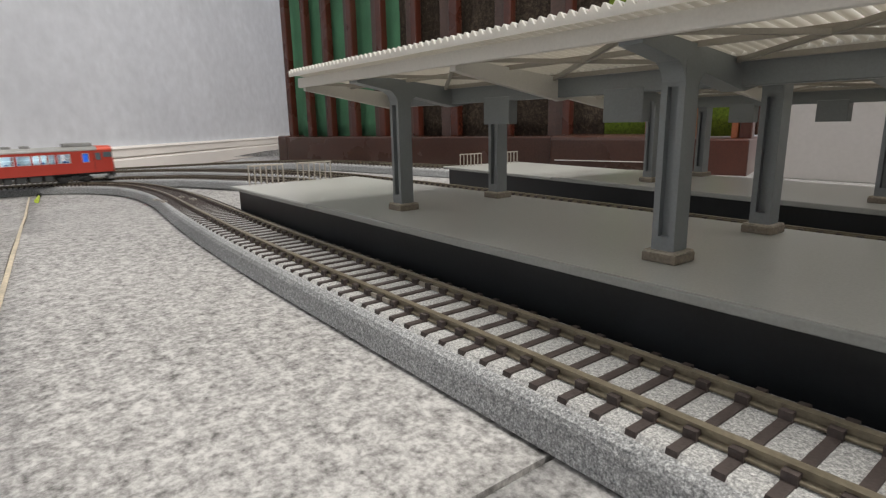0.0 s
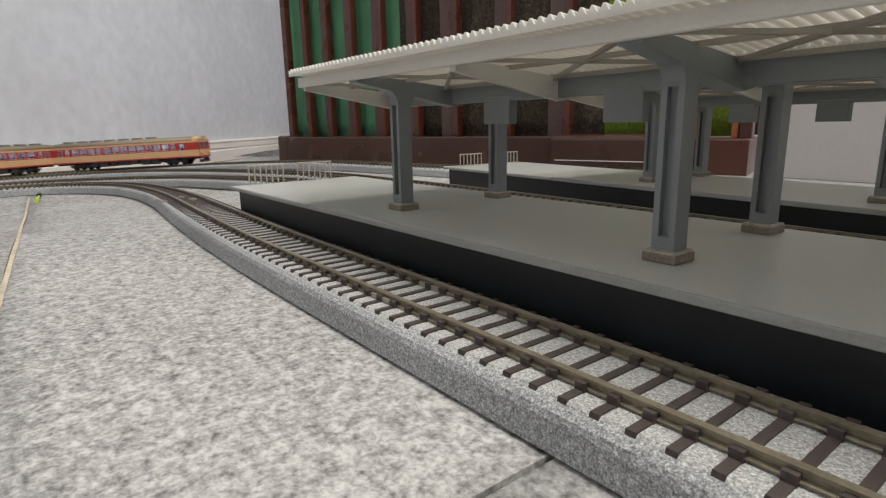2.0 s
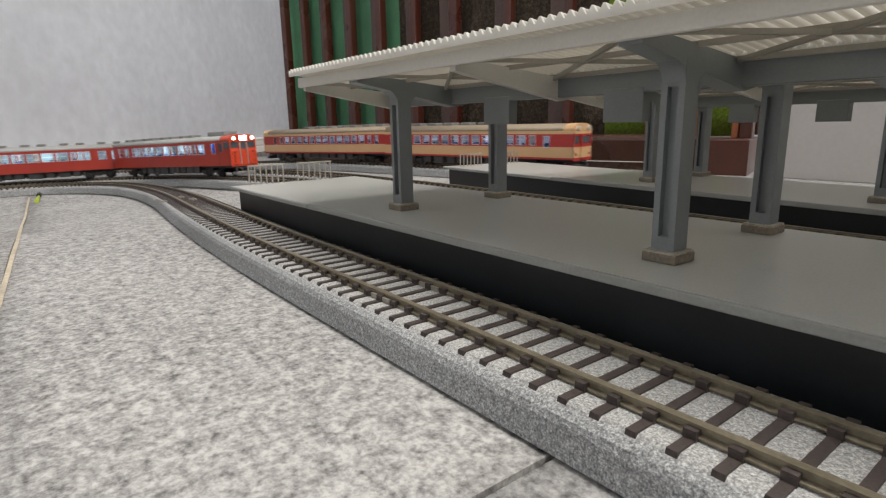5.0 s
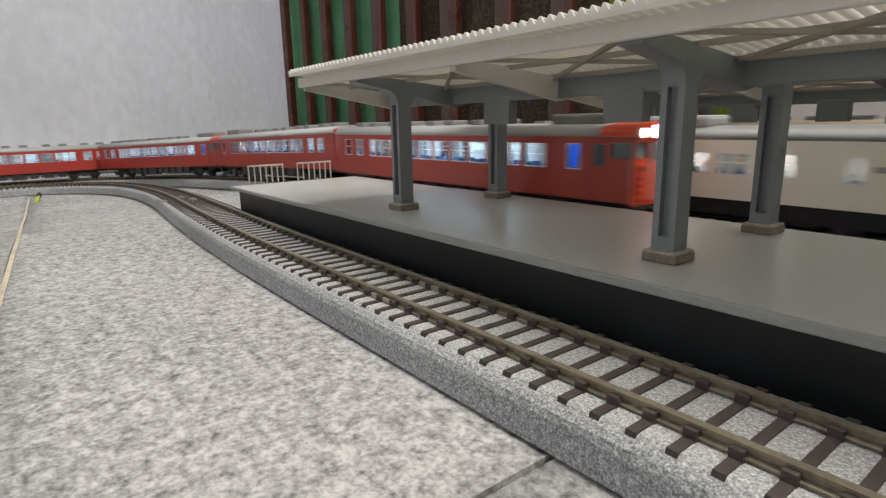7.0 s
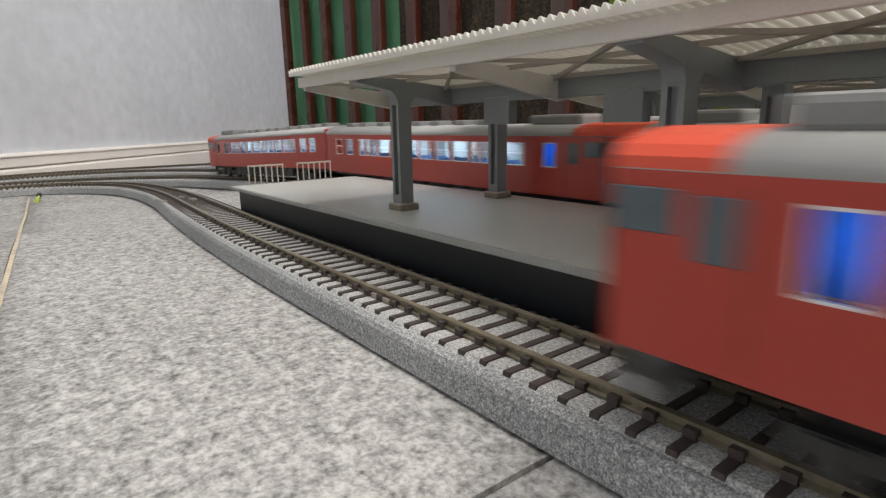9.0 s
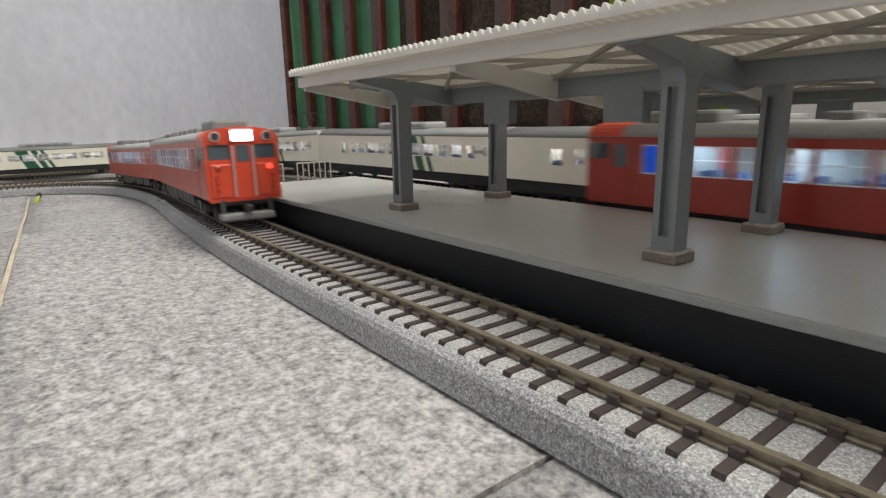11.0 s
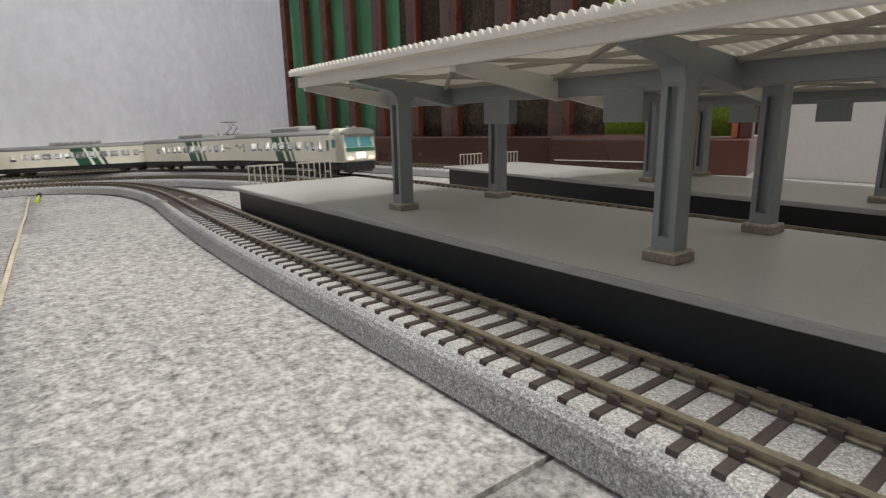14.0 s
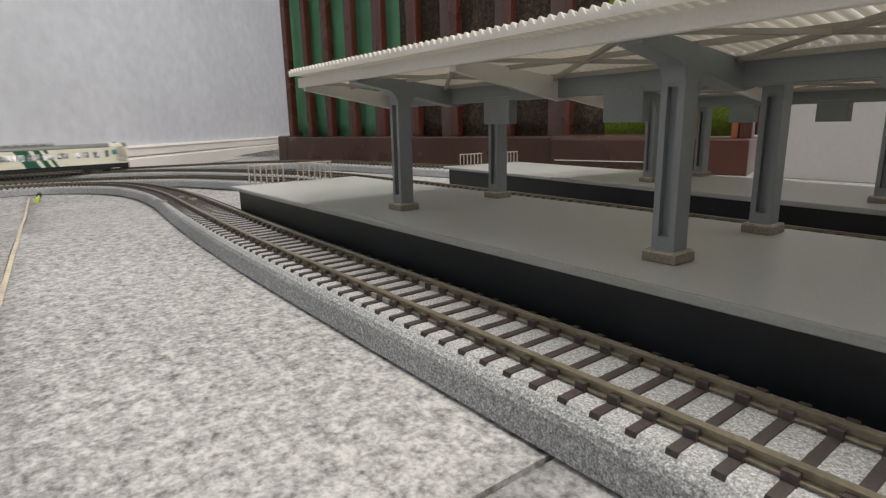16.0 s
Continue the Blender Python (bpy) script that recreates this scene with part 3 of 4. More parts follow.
def bracket(bm, x, y, side):
    """The small curved haunch between a column and its beam."""
    r = 0.0062
    z1 = VZ + (EZ - VZ) * abs(y + side * (0.003 + r)) / HALF - 0.0045
    out = [(y + side * 0.0030, z1 - r)]
    for i in range(1, 11):
        a = math.radians(90 * i / 10)
        out.append((y + side * (0.0030 + r * (1 - math.cos(a))), z1 - r + r * math.sin(a)))
    out += [(y + side * (0.0030 + r), z1 + 0.002), (y + side * 0.0030, z1 + 0.002)]
    prism(bm, out, x - 0.00297, x + 0.00297, axis="x")


def corrugated(x0, x1, side):
    """Corrugated sheet from the valley to an eave; waves run along the platform."""
    bm = bmesh.new()
    pitch, amp = WAVE, 0.00085
    n = int((x1 - x0) / (pitch / 8))
    ya, yb = side * 0.0025, side * (HALF + 0.0022)
    za, zb = VZ + 0.0022, EZ + 0.0028
    rows = []
    for i in range(n + 1):
        x = x0 + (x1 - x0) * i / n
        w = amp * math.sin(2 * math.pi * x / pitch)
        rows.append([bm.verts.new((x, ya, za + w)), bm.verts.new((x, yb, zb + w)), bm.verts.new((x, yb, zb + w + 0.0006)), bm.verts.new((x, ya, za + w + 0.0006))])
    for a, b in zip(rows, rows[1:]):
        for i in range(4):
            j = (i + 1) % 4
            f = bm.faces.new((a[i], b[i], b[j], a[j]))
            f.smooth = i in (0, 2)
    bm.faces.new(rows[0])
    bm.faces.new(rows[-1][::-1])
    return bm


def trim(x0, x1, side):
    """The moulded lip of the sheet, which follows its waves."""
    bm = bmesh.new()
    pitch, amp = WAVE, 0.00085
    n = int((x1 - x0) / (pitch / 8))
    y0, y1 = side * (HALF + 0.0018), side * (HALF + 0.0025)
    rows = []
    for i in range(n + 1):
        x = x0 + (x1 - x0) * i / n
        w = math.sin(2 * math.pi * x / pitch)
        hi, lo = EZ + 0.0034 + amp * w, EZ + 0.0012
        rows.append([bm.verts.new((x, y0, lo)), bm.verts.new((x, y1, lo)), bm.verts.new((x, y1, hi)), bm.verts.new((x, y0, hi))])
    for a, b in zip(rows, rows[1:]):
        for i in range(4):
            j = (i + 1) % 4
            bm.faces.new((a[i], b[i], b[j], a[j]))
    bm.faces.new(rows[0])
    bm.faces.new(rows[-1][::-1])
    return bm


def bar(bm, p, q, w):
    """A square bar between two points."""
    p, q = Vector(p), Vector(q)
    m = Matrix.Translation((p + q) / 2) @ (q - p).to_track_quat("X", "Z").to_matrix().to_4x4()
    box(bm, -(q - p).length / 2, (q - p).length / 2, -w / 2, w / 2, -w / 2, w / 2, m)


def canopy(at, x_end, first, pitch, bays, x_stop, col_y, signs, label):
    """A butterfly platform roof on pairs of columns."""
    root = empty("platform_canopy", label, "platform canopy", group="canopies over the platforms", at=at)
    x = first
    beams = [x_end + 0.0011]
    for i in range(bays):
        for cy in col_y:
            c = part("column", COLUMN, None, root, at=pose(x, cy, 0))
            part("plinth", PLINTH_DATA, None, root, "brown stone-coloured plinth", at=pose(x, cy, 0))
            part("plinth_cap", CAP_DATA, None, root, "paler worn upper edge", at=pose(x, cy, 0))
        bm = bmesh.new()
        vee(bm, x - 0.0030, x + 0.0030, 0.0036, 0.0078)
        for cy in col_y:
            bracket(bm, x, cy, 1)
            bracket(bm, x, cy, -1)
        part("cross_beam", bm, GREY, root)
        beams.append(x)
        if x + pitch / 2 < x_stop:
            bm = bmesh.new()
            vee(bm, x + pitch / 2 - 0.0013, x + pitch / 2 + 0.0013, 0.0042, 0.0078)
            part("cross_beam", bm, LIGHTGREY, root, "slim light grey beam")
            beams.append(x + pitch / 2)
        x += pitch
    bm = bmesh.new()
    vee(bm, x_end, x_end + 0.0022, 0.0040, 0.0078)
    part("end_beam", bm, LIGHTGREY, root, "slim light grey beam")
    part("valley_beam", rbox(x_end + 0.002, x_stop, -0.0021, 0.0021, VZ - 0.0066, VZ + 0.0012, 0.0003, 1), GREY, root, "dark grey valley girder")
    for side in (-1, 1):
        y = side * (BEAM + 0.0007)
        part("fascia", rbox(x_end - 0.0024, x_stop, y - 0.0007, y + 0.0007, EZ - 0.0032, EZ + 0.0010, 0.0003, 1), LIGHTGREY, root, "light grey eave board")
        part("eave_trim", trim(x_end + 0.0008, x_stop, side), ROOFLIP, root, "off-white scalloped roof edge")
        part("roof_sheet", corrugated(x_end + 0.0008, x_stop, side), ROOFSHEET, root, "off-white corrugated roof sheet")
        for k in (0.06, 0.48, 0.90):
            yy, zz = side * HALF * k, VZ + (EZ - VZ) * k
            bm = bmesh.new()
            bar(bm, (x_end + 0.002, yy, zz), (x_stop, yy, zz), 0.0014)
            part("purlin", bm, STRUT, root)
        bs = sorted(beams) + [x_stop]
        for a, b in zip(bs, bs[1:]):
            if b - a < 0.02:
                continue
            for (k0, k1) in ((0.06, 0.90), (0.90, 0.06)):
                bm = bmesh.new()
                bar(bm, (a, side * HALF * k0, VZ + (EZ - VZ) * k0 - 0.0008), (b, side * HALF * k1, VZ + (EZ - VZ) * k1 - 0.0008), 0.0012)
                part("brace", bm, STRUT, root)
    for sx in signs:
        part("hanging_sign", rbox(sx - 0.0072, sx + 0.0072, -0.0024, 0.0024, VZ - 0.0155, VZ - 0.005, 0.0002, 1), GREY, root, "blank grey hanging sign box")
    return root


canopy(pose(0, 0.1585, P1TOP), -0.2425, -0.197, 0.122, 5, 0.62, (-0.0270, 0.0280), (-0.166, -0.108, 0.015), "butterfly platform canopy with grey columns and corrugated off-white roof")
canopy(pose(-0.09, 0.2795, 0.0215, 0, 0, -5.6) @ pose(0, 0.0480, 0), -0.155, -0.107, 0.122, 5, 0.62, (-0.0245, 0.0270), (-0.066, -0.020, 0.060), "butterfly platform canopy over the rear platform")


# ---- the brown rack behind the tracks ----
def rack():
    """A dark plastic trough with upright posts that hold cloth, soil and moss panels."""
    ang = math.degrees(math.atan2(0.598 - 0.396, -0.262 + 0.957))
    at = pose(-0.957, 0.396, 0, 0, 0, ang)
    root = empty("planting_rack", "brown plastic rack with cloth, soil and moss panels behind its posts", "planting rack", at=at)
    ln = math.hypot(0.598 - 0.396, -0.262 + 0.957)
    part("trough", rbox(0, 0.640, 0, 0.10, -0.004, 0.0405, 0.002, 3), BROWN, root, "glossy dark brown plastic trough")
    part("trough_end_section", rbox(0.641, ln, 0, 0.10, -0.004, 0.0376, 0.002, 3), RUSSET, root, "red-brown plastic end section")
    part("trough_end", rbox(-0.031, -0.003, 0.004, 0.10, -0.006, 0.0425, 0.004, 3), BROWN, root)
    part("trough_step", rbox(0.511, 0.648, -0.020, 0.03, 0.001, 0.0425, 0.006, 3), BROWN, root, "bulging middle section of the trough")
    part("trough_seam", rbox(0.520, 0.640, -0.0212, -0.018, 0.0128, 0.0137, 0.0004, 1), LIGHTGREY, root, "thin pale seam")
    inv = at.inverted()
    return root, at, inv, ln


RACK, RACK_AT, RACK_INV, RACK_LN = rack()


def rack_fill():
    top = 0.62
    posts = [(-0.0130, 0.0056, 0), (0.0370, 0.0052, 0.008), (0.0885, 0.0056, 0.0105), (0.1445, 0.0058, 0.012), (0.2065, 0.0064, 0.014), (0.2740, 0.0058, 0.0125),
             (0.3440, 0.0070, 0.020), (0.4295, 0.0058, 0.017), (0.5140, 0.0055, 0.022)]
    for x, w, strip in posts:
        part("post", rbox(x - w, x + w, 0.022, 0.036, 0.04, top, 0.002, 2), REDBROWN, RACK, "red-brown plastic upright")
        if strip:
            part("post_back", rbox(x - w - strip, x - w + 0.001, 0.029, 0.040, 0.04, top, 0.001, 1), mat("dull_brown_strip", (0.075, 0.042, 0.032), 0.4, var=0.25, scale=14, fine=400, bump=0.1), RACK, "dull brown flat strip")
    for x, w in ((0.6390, 0.0270), (0.7060, 0.0036)):
        part("post", rbox(x - w, x + w, 0.022, 0.036, 0.037, top, 0.002, 2), TERRA, RACK, "terracotta plastic upright")
    part("end_post", rbox(0.7105, RACK_LN - 0.001, 0.020, 0.040, 0.037, top, 0.002, 2), RUSSET, RACK, "red-brown end post")

    def drape(x0, x1, material, wave, name, label):
        bm = bmesh.new()
        nx, nz = max(4, int((x1 - x0) / 0.003)), 24
        grid = []
        for i in range(nx + 1):
            col = []
            for k in range(nz + 1):
                x, z = x0 + (x1 - x0) * i / nx, 0.039 + (top - 0.05) * k / nz
                y = 0.046 + wave * noise.noise((x * 60, z * 9, 1.7)) + wave * 0.5 * noise.noise((x * 210, z * 120, 4.1))
                col.append(bm.verts.new((x, y, z)))
            grid.append(col)
        for i in range(nx):
            for k in range(nz):
                f = bm.faces.new((grid[i][k], grid[i + 1][k], grid[i + 1][k + 1], grid[i][k + 1]))
                f.smooth = True
        ob = part(name, bm, material, RACK, label)
        so = ob.modifiers.new("thick", "SOLIDIFY")
        so.thickness = 0.003
        so.offset = 1
    drape(-0.030, 0.2290, GREENCLOTH, 0.004, "cloth_panel", "draped dark green cloth")
    drape(0.2295, 0.5560, SOIL, 0.003, "soil_panel", "crumbly dark brown soil panel")
    drape(0.5565, 0.6300, MOSS, 0.003, "moss_panel", "bright green moss panel")
    drape(0.6320, 0.7020, MOSS, 0.003, "moss_panel", "bright green moss panel")
    part("back_board", rbox(-0.024, RACK_LN, 0.056, 0.064, 0.04, top, 0.001, 1), BROWN, RACK)


rack_fill()


def white_box():
    root = empty("white_panel", "plain matt white board standing behind the tracks", "board")
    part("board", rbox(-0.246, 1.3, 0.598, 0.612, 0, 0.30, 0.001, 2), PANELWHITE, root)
    part("foot", rbox(-0.20, -0.12, 0.612, 0.70, 0, 0.006, 0.001, 1), WHITE, root)
    return root


white_box()


def pen_mark():
    """The lime cable end with a black tip that lies on the mat by the curve."""
    bm = bmesh.new()
    bmesh.ops.create_cone(bm, cap_ends=True, segments=14, radius1=0.0024, radius2=0.0014, depth=0.056, matrix=Matrix.Rotation(radians(-90), 4, "Y"))
    root = empty("cable_end", "lime-green cable end with a black tip on the mat", "cable", at=pose(-0.800, 0.0232, 0.0024 + ground(-0.80, 0.0232), 0, 0, -4.5))
    part("sleeve", bm, mat("lime_plastic", (0.42, 0.52, 0.06), 0.5, var=0.1), root)
    bm = bmesh.new()
    cyl(bm, -0.038, 0, 0.0006, 0.0024, 0.022, axis="x", n=12)
    part("tip", bm, BLACK, root, "black plastic tip")


pen_mark()


# ---- trains ----
HW = 0.017


def roof_bm(L, z0, rise):
    bm = bmesh.new()
    prof = [(HW, z0), (HW * 0.985, z0 + rise * 0.30), (HW * 0.90, z0 + rise * 0.58), (HW * 0.70, z0 + rise * 0.80), (HW * 0.40, z0 + rise * 0.94), (0, z0 + rise)]
    prof = prof + [(-a, z) for a, z in prof[-2::-1]]
    prism(bm, prof, -L / 2, L / 2, axis="x")
    for f in bm.faces:
        f.smooth = len(f.verts) == 4
    return bm


def frame_data(name, w, h, t=0.00045, mid=False):
    bm = bmesh.new()
    for a in ((-w / 2 - t, -w / 2, -h / 2 - t, h / 2 + t), (w / 2, w / 2 + t, -h / 2 - t, h / 2 + t), (-w / 2, w / 2, -h / 2 - t, -h / 2), (-w / 2, w / 2, h / 2, h / 2 + t)):
        box(bm, a[0], a[1], -0.0002, 0.0006, a[2], a[3])
    if mid:
        box(bm, -w / 2, w / 2, 0.0002, 0.0007, 0.0002, 0.0007)
    return data(name, bm, SILVER)


FRAMES = {}


def window(parent, x, y, z, w, h, sign, mid=True):
    """A framed pane set into the car's side."""
    k = (round(w, 5), round(h, 5), mid)
    if k not in FRAMES:
        g = bmesh.new()
        box(g, -w / 2, w / 2, 0.0007, 0.0009, -h / 2, h / 2)
        FRAMES[k] = (frame_data("window", w, h, mid=mid), data("pane", g, GLASS))
    ob = part("window", FRAMES[k][0], None, parent, at=pose(x, y, z, 0, 0, 0 if sign < 0 else 180))
    p = part("pane", FRAMES[k][1], None, ob)
    p.visible_shadow = False
    return ob


WHEEL = None


def bogie(parent, x):
    global WHEEL
    b = part("bogie", bogie_bm(), BLACK, parent, "black bogie frame", at=pose(x, 0, 0))
    if WHEEL is None:
        bm = bmesh.new()
        for s in (-1, 1):
            cyl(bm, 0, s * 0.0086, 0.0054, 0.0054, 0.0020, axis="y", n=18)
            cyl(bm, 0, s * 0.0077, 0.0054, 0.0060, 0.0006, axis="y", n=18)
        cyl(bm, 0, 0, 0.0054, 0.0012, 0.017, axis="y", n=8)
        WHEEL = data("wheelset", bm, BLACK)
    for s in (-1, 1):
        part("wheelset", WHEEL, None, b, at=pose(s * 0.0125, 0, 0))
    return b


BOGIE_DATA = []


def bogie_bm():
    if not BOGIE_DATA:
        bm = bmesh.new()
        for s in (-1, 1):
            box(bm, -0.019, 0.019, s * 0.0125 - 0.001, s * 0.0125 + 0.001, 0.0050, 0.0080)
            for q in (-1, 1):
                box(bm, q * 0.0125 - 0.0025, q * 0.0125 + 0.0025, s * 0.0137 - 0.0008, s * 0.0137 + 0.0008, 0.0030, 0.0078)
            box(bm, -0.004, 0.004, s * 0.0137 - 0.0008, s * 0.0137 + 0.0008, 0.0040, 0.0095)
        box(bm, -0.004, 0.004, -0.0125, 0.0125, 0.0050, 0.0105)
        BOGIE_DATA.append(data("bogie", bm, BLACK))
    return BOGIE_DATA[0]


def car(name, label, group, L, paint, endpaint, floor_z, side_top, rise, wins, doors, under, kind, cab, pantograph=False):
    """A coach: sides with window openings, roof, ends, lit interior, bogies and roof gear. The cab, if any, is at +x."""
    root = empty(name, label, "model train car", group)
    h = L / 2 - 0.0012
    wz0, wz1 = wins["z"]
    body = bmesh.new()
    for sign in (-1, 1):
        holes = [(x - w / 2, x + w / 2, wz0, wz1) for x, w in wins["list"]]
        holes += [(x - w / 2, x + w / 2, z0, z1) for x, w, z0, z1 in doors]
        wall_holes(body, -h, h, floor_z, side_top, sign * HW, holes, 0.0010, sign)
    shell = part("body", body, paint, root)
    for sign in (-1, 1):
        for x, w in wins["list"]:
            window(shell, x, sign * (HW - 0.0001), (wz0 + wz1) / 2, w, wz1 - wz0, sign, wins.get("mid", True))
        for x, w, z0, z1 in doors:
            window(shell, x, sign * (HW - 0.0001), (z0 + z1) / 2, w, z1 - z0, sign, False)
    # ends
    for q in (-1, 1):
        if cab and q == 1:
            continue
        e = rbox(q * h - 0.0008, q * h + 0.0008, -HW + 0.0003, HW - 0.0003, floor_z, side_top + rise * 0.55, 0.0004, 1)
        part("end_wall", e, endpaint, root)
        part("gangway", rbox(min(q * h, q * (h + 0.0035)), max(q * h, q * (h + 0.0035)), -0.0060, 0.0060, floor_z - 0.001, side_top - 0.001, 0.0006, 1), BLACK, root, "black gangway bellows")
    roof = part("roof", roof_bm(2 * h, side_top, rise), {"orange": BEIGEROOF, "red": CARROOF, "cream": DARKROOF}[kind], root)
    # inside
    part("car_floor", rbox(-h + 0.001, h - 0.001, -HW + 0.0015, HW - 0.0015, floor_z, floor_z + 0.002, 0.0002, 1), INSIDE, root)
    gaps = random.Random(int(L * 1000))
    x = -h + 0.002
    while x < h - 0.012:
        w = gaps.uniform(0.012, 0.026)
        part("partition", rbox(x, min(x + w, h - 0.002), -0.0008, 0.0008, floor_z + 0.002, wz1 + 0.001, 0.0002, 1), INSIDE, root, "pale interior partition")
        x += w + gaps.uniform(0.002, 0.007)
    seat = bmesh.new()
    n = int(2 * (h - 0.02) / 0.0125)
    for i in range(n):
        x = -h + 0.02 + 0.0125 * i
        for s in (-1, 1):
            box(seat, x, x + 0.0022, s * 0.0095 - 0.0048, s * 0.0095 + 0.0048, floor_z + 0.002, wz0 + 0.0014)
            box(seat, x - 0.004, x + 0.006, s * 0.0095 - 0.0048, s * 0.0095 + 0.0048, floor_z + 0.002, wz0 - 0.001)
    part("seats", seat, DARKSEAT if kind == "cream" else SEAT, root, "grey-blue seats" if kind == "cream" else "bright blue seats")
    lamp = bmesh.new()
    for s in (-1, 1):
        for i in range(int(2 * h / 0.040)):
            x = -h + 0.015 + 0.040 * i
            box(lamp, x, x + 0.011, s * 0.0085 - 0.0016, s * 0.0085 + 0.0016, wz1 + 0.0004, wz1 + 0.0010)
    part("light_strip", lamp, under["light"], root, "glowing interior light strip")
    # underframe
    for q in (-1, 1):
        bogie(root, q * (L / 2 - 0.045))
    rng = random.Random({"red": 1, "cream": 2, "orange": 3}[kind])
    if kind == "cream":
        part("skirt", rbox(-h, h, -HW + 0.0008, HW - 0.0008, 0.0055, floor_z, 0.0004, 1), SKIRTBLACK, root, "black underfloor skirt")
    else:
        x = -0.064
        while x < 0.055:
            w = rng.uniform(0.008, 0.018)
            for s in (-1, 1):
                z = rng.uniform(0.0035, 0.0055)
                part("equipment_box", rbox(x, x + w, min(s * 0.006, s * 0.0145), max(s * 0.006, s * 0.0145), z, floor_z, 0.0006, 1), UNDER, root, "grey underfloor equipment")
            x += w + rng.uniform(0.002, 0.006)
        part("underframe", rbox(-h, h, -0.010, 0.010, floor_z - 0.003, floor_z, 0.0003, 1), BLACK, root)
    # roof gear
    top = side_top + rise
    if kind in ("red", "orange"):
        for i in range(8 if kind == "red" else 7):
            x = -L / 2 + 0.020 + (0.0435 * (i // 2) + 0.0185 * (i % 2) if kind == "red" else (L - 0.085) * i / 7)
            w = 0.0046 if kind == "red" else 0.0066
            part("roof_vent", rbox(x - w, x + w, -0.0062, 0.0062, top - 0.0008, top + 0.0026, 0.0008, 2), VENT, root, "grey roof ventilator")
        if kind == "red":
            part("water_tank", rbox(L / 2 - 0.052, L / 2 - 0.020, -0.0085, 0.0085, top - 0.0012, top + 0.0042, 0.0014, 2), VENT, root, "grey roof tank")
    else:
        part("cooler", rbox(-0.036, 0.030, -0.0105, 0.0105, top - 0.0012, top + 0.0046, 0.0018, 2), PALECOOLER, root, "long grey roof cooler")
        for k in range(5):
            x = -0.028 + 0.011 * k
            part("cooler_grille", rbox(x - 0.004, x + 0.004, -0.0108, 0.0108, top + 0.0008, top + 0.0030, 0.0003, 1), VENT, root)
    if pantograph:
        base_x = -0.092
        pan = part("pantograph", rbox(base_x - 0.008, base_x + 0.012, -0.0075, 0.0075, top + 0.0008, top + 0.0018, 0.0003, 1), VENT, root, "raised grey pantograph")
        bm = bmesh.new()
        for s in (-1, 1):
            bar(bm, (base_x + 0.008, s * 0.006, top + 0.0018), (base_x - 0.006, s * 0.004, top + 0.0090), 0.0007)
            bar(bm, (base_x - 0.006, s * 0.004, top + 0.0090), (base_x + 0.004, s * 0.002, top + 0.0165), 0.0006)
        bar(bm, (base_x + 0.0035, -0.011, top + 0.0168), (base_x + 0.0035, 0.011, top + 0.0168), 0.0008)
        bar(bm, (base_x + 0.0055, -0.011, top + 0.0168), (base_x + 0.0055, 0.011, top + 0.0168), 0.0008)
        part("pantograph_arm", bm, BLACK, pan)
        for s in (-1, 1):
            bm = bmesh.new()
            cyl(bm, base_x + 0.022 + s * 0.004, s * 0.004, top + 0.002, 0.0013, 0.004)
            part("insulator", bm, VENT, root)
    return root, h, top


